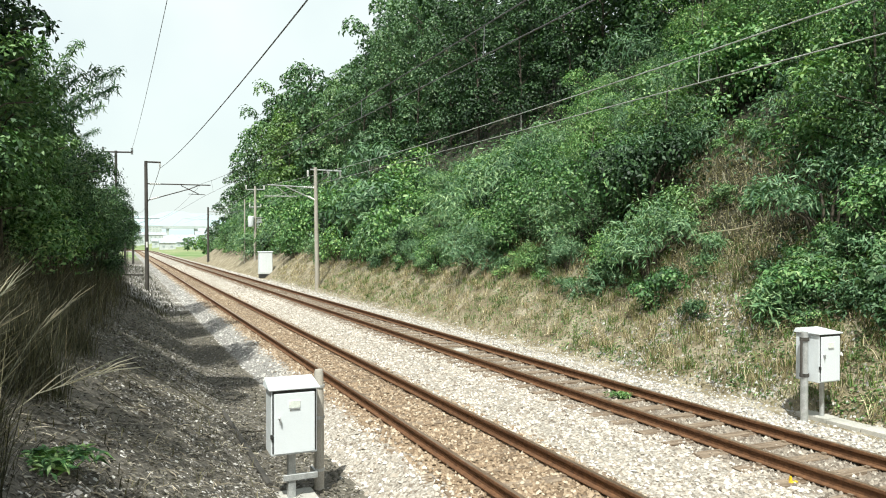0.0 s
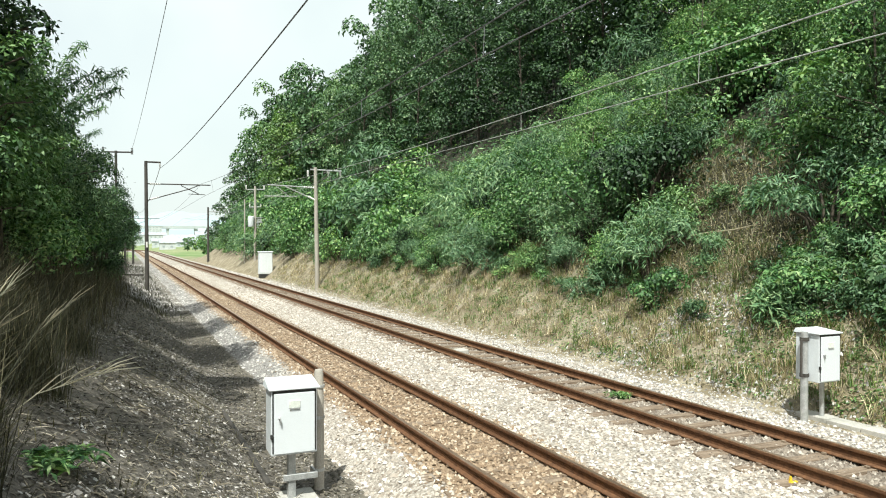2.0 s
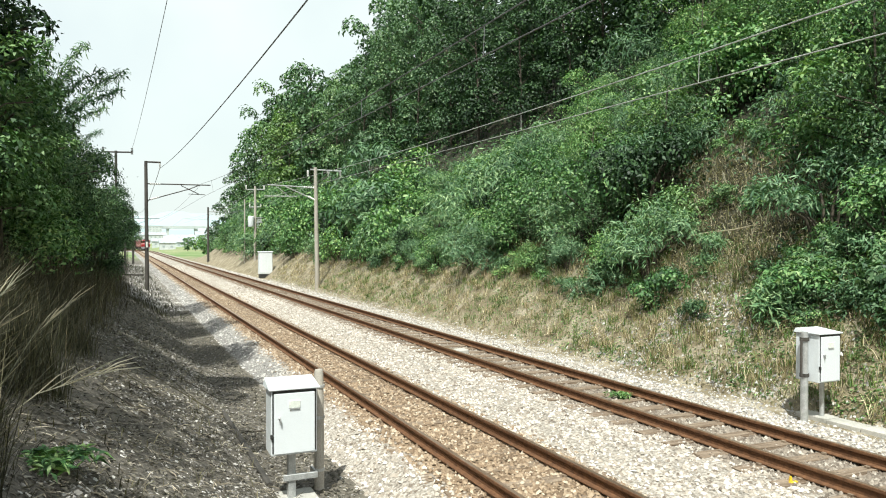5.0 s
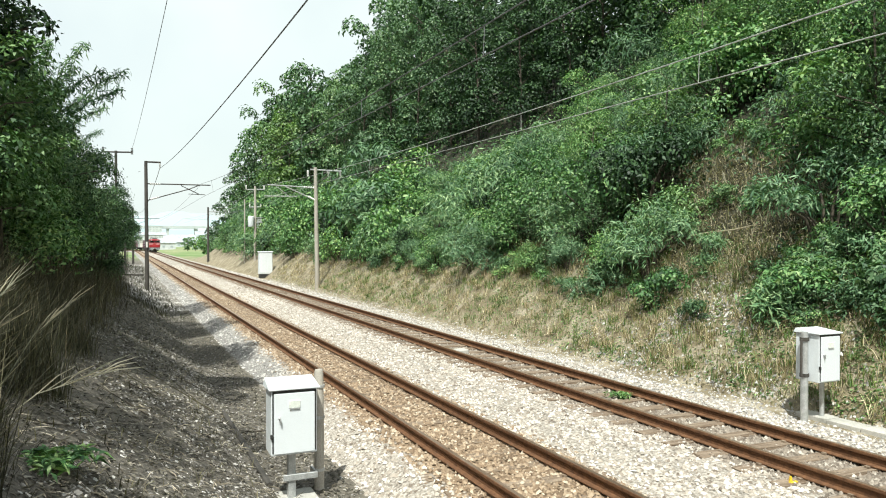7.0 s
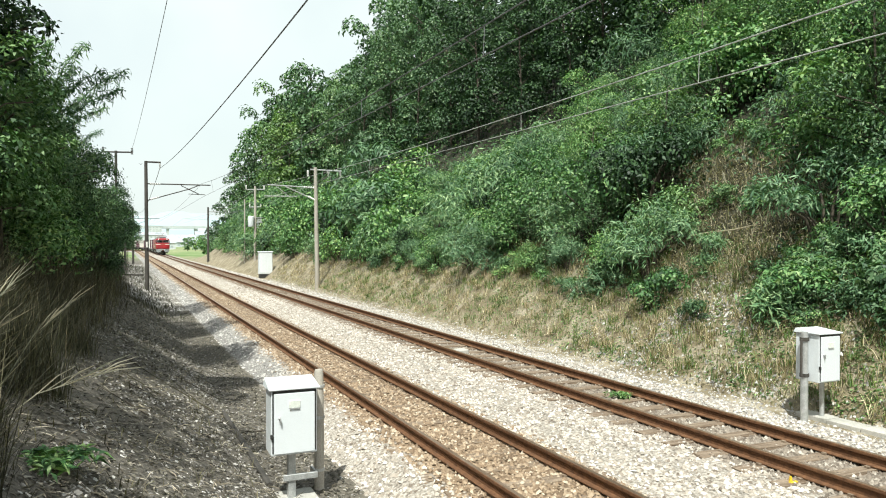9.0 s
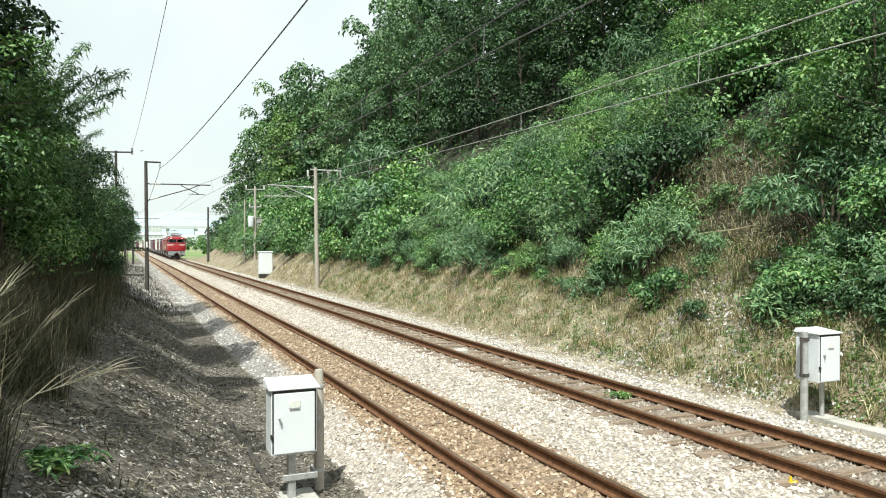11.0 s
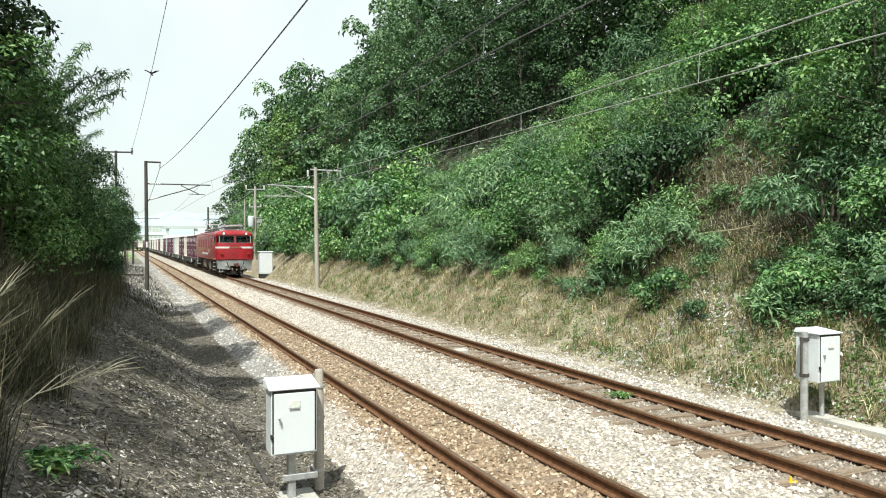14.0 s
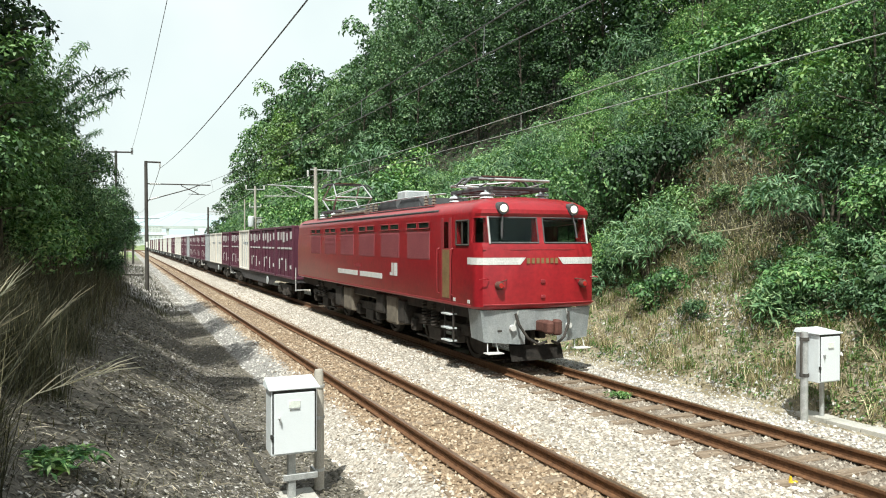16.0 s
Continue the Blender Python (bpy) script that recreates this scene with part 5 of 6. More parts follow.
def locomotive():
    top = tagged(new("electric_locomotive"), "red electric locomotive with white front stripes and grey skirt", "locomotive")
    body = part("body", loco_body(), M_RED, top)
    c = bmesh.new()
    box(c, -1.28, 1.28, 0.36, 2.1, 1.75, 3.08)
    cut(body, c)
    c = bmesh.new()
    for sx in (-1, 1):
        box(c, min(sx * 0.08, sx * 1.13), max(sx * 0.08, sx * 1.13), -0.3, 0.6, 2.57, 3.07)
        box(c, min(sx * 1.17, sx * 1.6), max(sx * 1.17, sx * 1.6), -0.3, 0.45, 2.57, 3.07)
        box(c, min(sx * 1.24, sx * 1.6), max(sx * 1.24, sx * 1.6), 0.56, 1.16, 2.52, 3.02)
        box(c, min(sx * 1.24, sx * 1.6), max(sx * 1.24, sx * 1.6), 1.56, 1.80, 2.45, 3.02)
    cut(body, c)
    soft_shade(body, 28)
    b = bmesh.new()
    box(b, -1.275, 1.275, 2.02, 2.09, 1.76, 3.07)
    box(b, -1.27, 1.27, 0.45, 2.0, 1.76, 1.82)
    box(b, -1.27, 1.27, 0.40, 2.0, 3.03, 3.07)
    box(b, -1.15, 1.15, 0.40, 0.75, 1.83, 2.45, 0.04)
    part("cab_interior", b, M_INNER, top, "dim grey-green cab lining and desk")
    b = bmesh.new()
    for sx in (-0.62, 0.62):
        box(b, sx - 0.24, sx + 0.24, 1.25, 1.4, 2.0, 2.75, 0.05)
        box(b, sx - 0.25, sx + 0.25, 0.95, 1.4, 1.95, 2.07, 0.04)
    part("cab_seat", b, M_INNER, top)
    # windscreens, their frames and wipers
    for sx in (-1, 1):
        x0, x1 = sx * 0.07, sx * 1.14

        def face(x, z, back=0.0):
            e = 0.03 + 0.12 * (z - 2.53) / 0.57
            ax = abs(x)
            y = 0.0583 * min(ax, 0.6) + max(0, ax - 0.6) * 0.0877
            return (x, y + e + back, z)
        b = bmesh.new()
        g = [b.verts.new(face(x, z, 0.03)) for z in (2.56, 3.08) for x in (x0, x1)]
        b.faces.new((g[0], g[1], g[3], g[2]))
        bmesh.ops.solidify(b, geom=b.faces[:], thickness=0.012)
        pane = part("windscreen", b, M_GLASS, top, "dark reflecting windscreen")
        pane.visible_shadow = False
        b = bmesh.new()
        ring_frame(b, [face(x0, 2.565), face((x0 + x1) / 2, 2.565), face(x1, 2.565), face(x1, 3.075), face((x0 + x1) / 2, 3.075), face(x0, 3.075)], 0.018)
        part("window_frame", b, M_ROOF, pane, "dark rubber-edged window frame")
        # corner pane round the edge of the nose, and its pale pillar
        b = bmesh.new()
        bend = ((1.165, 0.10), (1.27, 0.15), (1.345, 0.26), (1.372, 0.45))
        g = [[b.verts.new((sx * x * (1.0 if z < 3 else 0.99), y + (0.045 if z < 3 else 0.14), z)) for x, y in bend] for z in (2.56, 3.08)]
        for i in range(3):
            b.faces.new((g[0][i], g[0][i + 1], g[1][i + 1], g[1][i]))
        bmesh.ops.solidify(b, geom=b.faces[:], thickness=0.01)
        corner = part("corner_window", b, M_GLASS, top, "dark curved corner window")
        corner.visible_shadow = False
        b = bmesh.new()
        rod(b, face(sx * 1.15, 2.55, -0.01), face(sx * 1.145, 3.09, -0.01), 0.022, 0.022, 6)
        part("pillar_strip", b, M_GALV, corner, "pale window pillar strip")
        b = bmesh.new()
        rod(b, face(sx * 0.83, 3.13, -0.04), face(sx * 0.90, 2.70, -0.02), 0.014, 0.014, 6)
        rod(b, face(sx * 0.86, 3.0, -0.035), face(sx * 0.885, 2.66, -0.02), 0.022, 0.022, 4)
        part("wiper", b, M_ROOF, pane, "thin grey wiper arm")
        b = bmesh.new()
        box(b, sx * 1.385 - 0.006, sx * 1.385 + 0.006, 0.56, 1.16, 2.52, 3.02)
        pane = part("cab_side_window", b, M_GLASS, top, "dark sliding cab side window")
        pane.visible_shadow = False
        b = bmesh.new()
        ring_frame(b, [(sx * 1.402, y, z) for y, z in ((0.56, 2.52), (1.16, 2.52), (1.16, 3.02), (0.56, 3.02))], 0.022)
        rod(b, (sx * 1.402, 0.86, 2.52), (sx * 1.402, 0.86, 3.02), 0.018, 0.018, 4)
        part("window_frame", b, M_UNDER, pane)
        # crew door with its little window and handrails
        b = bmesh.new()
        box(b, sx * 1.40 - 0.007, sx * 1.40 + 0.007, 1.40, 1.96, 1.34, 2.42, 0.004)
        box(b, sx * 1.40 - 0.007, sx * 1.40 + 0.007, 1.40, 1.55, 2.42, 3.1, 0.004)
        box(b, sx * 1.40 - 0.007, sx * 1.40 + 0.007, 1.81, 1.96, 2.42, 3.1, 0.004)
        door = part("crew_door", b, M_DULLRED, top, "narrow red crew door")
        b = bmesh.new()
        box(b, sx * 1.395 - 0.006, sx * 1.395 + 0.006, 1.56, 1.80, 2.45, 3.02)
        part("door_pane", b, M_GLASS, door)
        b = bmesh.new()
        box(b, sx * 1.410 - 0.006, sx * 1.410 + 0.006, 1.50, 1.86, 1.38, 2.42, 0.004)
        part("kick_panel", b, M_DOORTONE, door, "worn bronze-coloured door panel")
        for y in (1.32, 2.05):
            b = bmesh.new()
            tube(b, [(sx * 1.40, y, 1.45), (sx * 1.46, y, 1.48), (sx * 1.46, y, 2.42), (sx * 1.40, y, 2.45)], [0.014] * 4, 6)
            part("handrail", b, M_DULLRED, top, "thin red handrail")
        # louvres and slit windows along the machine room
        for i in range(6):
            y0 = 2.55 + 2.0 * i
            b = bmesh.new()
            box(b, sx * 1.40 - 0.004, sx * 1.40 + 0.006, y0 + 0.06, y0 + 1.5, 2.18, 2.82, 0.003)
            for j in range(14):
                z = 2.21 + 0.043 * j
                box(b, sx * 1.406 - 0.004, sx * 1.406 + 0.005, y0 + 0.09, y0 + 1.47, z, z + 0.03)
            part("louvre", b, M_DUSTRED, top, "dusty pinkish red ventilation louvre")
            for k in (0, 1):
                b = bmesh.new()
                a0 = y0 + 0.02 + 0.78 * k
                box(b, sx * 1.40 - 0.004, sx * 1.40 + 0.007, a0 + 0.05, a0 + 0.71, 2.90, 3.04, 0.003)
                slit = part("slit_window", b, M_PANE_DARK, top, "dark glossy machine-room window")
                b = bmesh.new()
                ring_frame(b, [(sx * 1.41, yy, zz) for yy, zz in ((a0 + 0.05, 2.90), (a0 + 0.71, 2.90), (a0 + 0.71, 3.04), (a0 + 0.05, 3.04))], 0.012)
                part("window_frame", b, M_DULLRED, slit)
        b = bmesh.new()
        box(b, sx * 1.40 - 0.01, sx * 1.40 + 0.012, 0.45, BODY_LEN - 0.45, 1.27, 1.31, 0.004)
        part("sill_strip", b, M_DULLRED, top)
        b = bmesh.new()
        tube(b, [(sx * 1.34, 2.2, 3.27), (sx * 1.36, 8, 3.28), (sx * 1.34, BODY_LEN - 1, 3.27)], [0.03] * 3, 6)
        part("gutter", b, M_ROOF, top, "dark rain gutter")
        # white bands on the side
        for a, c2 in ((5.95, 7.98), (8.12, 10.35)):
            b = bmesh.new()
            box(b, sx * 1.405 - 0.006, sx * 1.405 + 0.006, a, c2, 1.60, 1.74)
            part("side_band", b, M_STRIPE, top, "white painted side band")
        b = bmesh.new()
        x = sx * 1.408
        for pts in ([(4.92, 1.72), (5.02, 1.72), (5.02, 2.05), (4.92, 2.05)], [(5.08, 1.72), (5.32, 1.72), (5.32, 1.80), (5.08, 1.80)], [(5.08, 1.80), (5.17, 1.80), (5.17, 2.05), (5.08, 2.05)], [(4.74, 1.72), (4.92, 1.72), (4.92, 2.05), (4.74, 2.05)]):
            g = bmesh.ops.create_cube(b, size=0.001)
            bmesh.ops.delete(b, geom=g["verts"], context="VERTS")
            b.faces.new([b.verts.new((x, y, z)) for y, z in pts])
        bmesh.ops.recalc_face_normals(b, faces=b.faces[:])
        bmesh.ops.solidify(b, geom=b.faces[:], thickness=0.004)
        bmesh.ops.recalc_face_normals(b, faces=b.faces[:])
        part("emblem", b, M_STRIPE, top, "white painted emblem")
        b = bmesh.new()
        box(b, sx * 1.408 - 0.006, sx * 1.408 + 0.006, 7.95, 8.15, 1.60, 1.80)
        box(b, sx * 1.408 - 0.006, sx * 1.408 + 0.006, 7.85, 8.45, 1.86, 1.96)
        part("side_plate", b, M_DULLRED, top)
        b = bmesh.new()
        box(b, sx * 1.405 - 0.006, sx * 1.405 + 0.008, 0.5, 0.6, 1.34, 1.41)
        box(b, sx * 1.405 - 0.006, sx * 1.405 + 0.008, 1.2, 1.3, 1.34, 1.41)
        part("side_mark", b, M_STRIPE, top)
    # white stripe, raised bars, lamps on the nose
    for sx in (-1, 1):
        b = bmesh.new()
        pts = [(0.50, 0.028), (0.6, 0.035), (1.17, 0.085), (1.29, 0.14), (1.37, 0.25), (1.4, 0.42), (1.4, 0.62)]
        lo = [b.verts.new((sx * (x + (0.0 if i else 0.0)) * 1.004, y - 0.006, 2.13)) for i, (x, y) in enumerate(pts)]
        hi = [b.verts.new((sx * (x - (0.12 if i == 0 else 0.0)) * 1.004, y - 0.006 - (0.007 if i == 0 else 0), 2.27)) for i, (x, y) in enumerate(pts)]
        for i in range(len(pts) - 1):
            b.faces.new((lo[i], lo[i + 1], hi[i + 1], hi[i]))
        bmesh.ops.recalc_face_normals(b, faces=b.faces[:])
        bmesh.ops.solidify(b, geom=b.faces[:], thickness=0.006)
        part("front_stripe", b, M_STRIPE, top, "white front stripe")
        b = bmesh.new()
        tube(b, [(sx * 0.83, 0.42, 3.26), (sx * 0.83, 0.20, 3.26), (sx * 0.83, 0.13, 3.26)], [0.13, 0.135, 0.12], 18)
        lamp = soft_shade(part("headlight", b, M_ROOF, top, "round dark-rimmed headlight housing"))
        b = bmesh.new()
        tube(b, [(sx * 0.83, 0.14, 3.26), (sx * 0.83, 0.115, 3.26), (sx * 0.83, 0.10, 3.26)], [0.08, 0.08, 0.045], 18)
        soft_shade(part("headlight_glass", b, M_BEAM, lamp, "lit white headlight glass"))
        b = bmesh.new()
        tube(b, [(sx * 0.98, 0.14, 1.72), (sx * 0.98, -0.02, 1.72), (sx * 0.98, -0.06, 1.72)], [0.085, 0.085, 0.06], 14)
        tube(b, [(sx * 0.80, 0.06, 1.83), (sx * 0.88, -0.03, 1.82), (sx * 0.98, -0.03, 1.80)], [0.012] * 3, 5)
        lamp = soft_shade(part("marker_light", b, M_BRAKE, top, "small dark red marker light"))
        b = bmesh.new()
        tube(b, [(sx * 0.98, -0.05, 1.72), (sx * 0.98, -0.075, 1.72)], [0.055, 0.045], 12)
        part("marker_glass", b, M_TAIL, lamp)
        b = bmesh.new()
        tube(b, [(sx * 1.20, 0.06, 1.85), (sx * 1.28, 0.02, 1.86), (sx * 1.40, 0.08, 1.84)], [0.012] * 3, 5)
        part("hand_grip", b, M_RED, top)
    for i in range(7):
        x = -0.33 + 0.11 * i
        b = bmesh.new()
        box(b, x - 0.035, x + 0.035, 0.0, 0.03, 2.15, 2.26)
        part("raised_bar", b, M_DOORTONE, top, "dull bronze raised bar")
    b = bmesh.new()
    pts = [(-1.30, 0.12), (-0.6, 0.03), (0, 0.0), (0.6, 0.03), (1.30, 0.12)]
    for (xa, ya), (xb, yb) in zip(pts, pts[1:]):
        rod(b, (xa, ya - 0.015, 1.33), (xb, yb - 0.015, 1.33), 0.016, 0.016, 5)
        rod(b, (xa, ya + 0.005, 2.43), (xb, yb + 0.005, 2.43), 0.012, 0.012, 5)
    part("front_rail", b, M_DULLRED, top)
    for z in (1.44, 1.75):
        b = bmesh.new()
        box(b, -0.05, 0.05, -0.03, 0.03, z, z + 0.07, 0.01)
        part("lamp_bracket", b, M_DULLRED, top)
    # skirt, plough, coupler, hoses, steps
    b = bmesh.new()
    plan = [(-1.32, 0.75, 0.62), (-1.30, 0.22, 0.58), (-0.55, 0.06, 0.52), (-0.40, 0.05, 0.52), (-0.40, 0.05, 0.80), (0.40, 0.05, 0.80), (0.40, 0.05, 0.52), (0.55, 0.06, 0.52), (1.30, 0.22, 0.58), (1.32, 0.75, 0.62)]
    up = [b.verts.new((x, y, 1.22)) for x, y, z in plan]
    dn = [b.verts.new((x * 0.94, y + 0.015, z)) for x, y, z in plan]
    for i in range(len(plan) - 1):
        b.faces.new((up[i], up[i + 1], dn[i + 1], dn[i]))
    bmesh.ops.solidify(b, geom=b.faces[:], thickness=0.03)
    sk = part("skirt", b, M_SKIRT, top, "scuffed grey front skirt")
    b = bmesh.new()
    box(b, -0.95, -0.72, 0.14, 0.17, 0.78, 0.82)
    part("skirt_slot", b, M_UNDER, sk)
    b = bmesh.new()
    v = [b.verts.new(p) for p in ((-0.62, 0.30, 0.46), (0.62, 0.30, 0.46), (0.62, 0.18, 0.16), (-0.62, 0.18, 0.16))]
    b.faces.new(v)
    bmesh.ops.solidify(b, geom=b.faces[:], thickness=0.05)
    part("snow_plough", b, M_UNDER, top, "dark rail guard plate")
    b = bmesh.new()
    box(b, -0.12, 0.12, -0.34, 0.3, 0.78, 1.0, 0.03)
    box(b, -0.18, -0.03, -0.52, -0.26, 0.76, 1.02, 0.05)
    box(b, 0.03, 0.19, -0.46, -0.26, 0.73, 1.04, 0.04)
    part("coupler", b, M_BRAKE, top, "rusty brown knuckle coupler")
    for sx in (-1, 1):
        b = bmesh.new()
        tube(b, [(sx * 0.62, 0.02, 1.15), (sx * 0.58, -0.06, 0.92), (sx * 0.42, -0.14, 0.66), (sx * 0.22, -0.2, 0.54), (sx * 0.06, -0.26, 0.6)], [0.03] * 5, 7)
        part("air_hose", b, M_UNDER, top, "black looped air hose")
        b = bmesh.new()
        rod(b, (sx * 0.66, 0.02, 0.86), (sx * 0.66, 0.09, 0.86), 0.065, 0.065, 10)
        rod(b, (sx * 0.64, 0.03, 0.92), (sx * 0.56, 0.0, 1.22), 0.012, 0.012, 5)
        part("hose_cock", b, M_STRIPE, top, "white hose cock")
        b = bmesh.new()
        box(b, sx * 1.03 - 0.18, sx * 1.03 + 0.18, 0.06, 0.28, 0.35, 0.37)
        rod(b, (sx * 1.03 - 0.12, 0.2, 0.35), (sx * 1.03 - 0.10, 0.25, 0.55), 0.011)
        rod(b, (sx * 1.03 + 0.12, 0.2, 0.35), (sx * 1.03 + 0.10, 0.25, 0.55), 0.011)
        part("shunter_step", b, M_STRIPE, top, "white painted footstep")
        for z in (0.45, 0.72, 1.02):
            b = bmesh.new()
            box(b, sx * 1.33 - 0.10, sx * 1.33 + 0.08, 1.45, 1.90, z, z + 0.03)
            part("step", b, M_SKIRT, top, "pale steel step")
        b = bmesh.new()
        for y in (1.45, 1.88):
            box(b, sx * 1.33 - 0.02, sx * 1.33 + 0.02, y, y + 0.03, 0.45, 1.26)
        part("step_hanger", b, M_UNDER, top)
    # underframe, cases, bogies
    b = bmesh.new()
    box(b, -1.2, 1.2, 0.8, BODY_LEN - 0.5, 1.0, 1.25)
    part("underframe", b, M_UNDER, top, "grimy black underframe")
    for y0, y1, z0, z1, mat in ((5.15, 6.0, 0.42, 1.16, M_TANK), (6.2, 6.9, 0.62, 1.16, M_UNDER), (9.2, 10.2, 0.45, 1.16, M_TANK), (10.35, 11.2, 0.5, 1.16, M_UNDER), (4.55, 5.1, 0.5, 1.1, M_UNDER)):
        for sx in (-1, 1):
            b = bmesh.new()
            box(b, min(sx * 0.7, sx * 1.26), max(sx * 0.7, sx * 1.26), y0, y1, z0, z1, 0.03)
            box(b, sx * 1.265 - 0.01, sx * 1.265 + 0.01, y0 + 0.06, y1 - 0.06, z0 + 0.06, z1 - 0.08, 0.004)
            part("equipment_case", b, mat, top, "dusty underfloor equipment case")
    b = bmesh.new()
    for sx in (-1, 1):
        rod(b, (sx * 1.15, 6.9, 1.02), (sx * 1.15, 9.2, 1.02), 0.05)
    part("air_pipe", b, M_TANK, top)
    bogie(top, 3.1, 2.5, WHEEL_BIG, 0.54, True)
    bogie(top, 8.1, 1.9, WHEEL_BIG, 0.54, False)
    bogie(top, 13.3, 2.5, WHEEL_BIG, 0.54, True)
    # roof gear
    b = bmesh.new()
    for y0, y1, z1, w in ((4.8, 6.6, 3.76, 0.80), (6.75, 8.6, 3.80, 0.72)):
        lo = [b.verts.new((x * w, y, 3.44)) for x, y in ((-1, y0), (1, y0), (1, y1), (-1, y1))]
        hi = [b.verts.new((x * w * 0.86, y, z1)) for x, y in ((-1, y0 + 0.22), (1, y0 + 0.22), (1, y1 - 0.22), (-1, y1 - 0.22))]
        for i in range(4):
            b.faces.new((lo[i], lo[(i + 1) % 4], hi[(i + 1) % 4], hi[i]))
        b.faces.new(hi)
        b.faces.new(lo[::-1])
    bmesh.ops.recalc_face_normals(b, faces=b.faces[:])
    part("roof_hatch", b, M_SOOT, top, "black sloping roof cover")
    for y0, y1 in ((9.5, 10.9), (11.3, 12.4)):
        b = bmesh.new()
        box(b, -0.62, 0.62, y0, y1, 3.44, 3.70, 0.07)
        box(b, -0.4, 0.4, y0 + 0.2, y1 - 0.2, 3.69, 3.78, 0.03)
        part("roof_hatch", b, M_SOOT, top, "black sooty roof cover")
    b = bmesh.new()
    box(b, -0.42, 0.32, 6.75, 7.45, 3.78, 4.06, 0.03)
    part("roof_case", b, M_SKIRT, top, "pale grey roof case")
    b = bmesh.new()
    for x in (-0.95, 0.95):
        rod(b, (x, 8.8, 3.52), (x, 12.6, 3.52), 0.06, 0.06, 10)
    part("air_tank", b, M_TANK, top, "dusty roof air pipe")
    for y in (3.9, 4.4, 8.4, 8.9, 9.3, 12.0):
        for x in (-0.75, 0.55):
            b = bmesh.new()
            for i in range(4):
                rod(b, (x, y, 3.46 + 0.07 * i), (x, y, 3.50 + 0.07 * i), 0.07, 0.05, 10)
            rod(b, (x, y, 3.40), (x, y, 3.76), 0.035, 0.035, 8)
            soft_shade(part("insulator", b, M_TANK, top, "brown ribbed roof insulator"))
    b = bmesh.new()
    for x in (-0.75, 0.55):
        tube(b, [(x, 3.2, 3.74), (x, 6, 3.78), (x, 9, 3.76), (x, 12.6, 3.74)], [0.018] * 4, 6)
    part("bus_bar", b, M_SKIRT, top)
    pantograph(top, 1.95, 0.0)
    pantograph(top, 14.2, 0.75)
    # walkway boards along the roof edge
    b = bmesh.new()
    for sx in (-1, 1):
        box(b, min(sx * 0.95, sx * 1.22), max(sx * 0.95, sx * 1.22), 2.8, BODY_LEN - 2.8, 3.40, 3.43)
    part("roof_walk", b, M_ROOF, top)
    return top


def pantograph(top, y, rise):
    """A double-arm pantograph on its base frame and insulators, its head so far above the folded height."""
    knee, head = 3.90 + 0.45 * rise, 3.99 + rise
    spread = 1.1 - 0.12 * rise
    b = bmesh.new()
    for x in (-0.68, 0.68):
        box(b, x - 0.05, x + 0.05, y - 1.0, y + 1.0, 3.68, 3.77, 0.01)
    p = part("pantograph", b, M_ROOF, top, "sooty pantograph base frame")
    for d in (-0.95, -0.3, 0.3, 0.95):
        b = bmesh.new()
        box(b, -0.68, 0.68, y + d - 0.045, y + d + 0.045, 3.685, 3.765, 0.01)
        part("cross_bar", b, M_ROOF, p)
    for s in (-1, 1):
        b = bmesh.new()
        for x in (-0.6, 0.6):
            tube(b, [(x, y + s * 0.30, 3.80), (x * 1.12, y + s * spread, knee), (x * 0.95, y + s * 0.2, head)], [0.032, 0.03, 0.024], 7)
        rod(b, (-0.67, y + s * spread, knee), (0.67, y + s * spread, knee), 0.028)
        rod(b, (-0.67, y + s * spread, knee), (0.57, y + s * 0.25, head - 0.01), 0.018)
        part("folding_arm", b, M_GALV, p, "grey tubular folding arm")
        b = bmesh.new()
        tube(b, [(-0.95, y + s * 0.2, head - 0.15), (-0.78, y + s * 0.2, head + 0.01), (0, y + s * 0.2, head + 0.04), (0.78, y + s * 0.2, head + 0.01), (0.95, y + s * 0.2, head - 0.15)], [0.03] * 5, 7)
        part("collector_head", b, M_ROOF, p, "dark collector head")
        b = bmesh.new()
        box(b, -0.5, 0.5, y + s * 0.2 - 0.035, y + s * 0.2 + 0.035, head + 0.045, head + 0.07)
        part("contact_strip", b, M_BRAKE, p, "rusty contact strip")
    for x in (-0.68, 0.68):
        for d in (-0.8, 0.8):
            b = bmesh.new()
            for i in range(4):
                rod(b, (x, y + d, 3.36 + 0.078 * i), (x, y + d, 3.41 + 0.078 * i), 0.165, 0.12, 12)
            rod(b, (x, y + d, 3.25), (x, y + d, 3.69), 0.06, 0.06, 8)
            soft_shade(part("insulator", b, M_SKIRT, p, "pale grey ribbed insulator"))


WAGON_LEN, CONTAINER = 20.4, 3.74


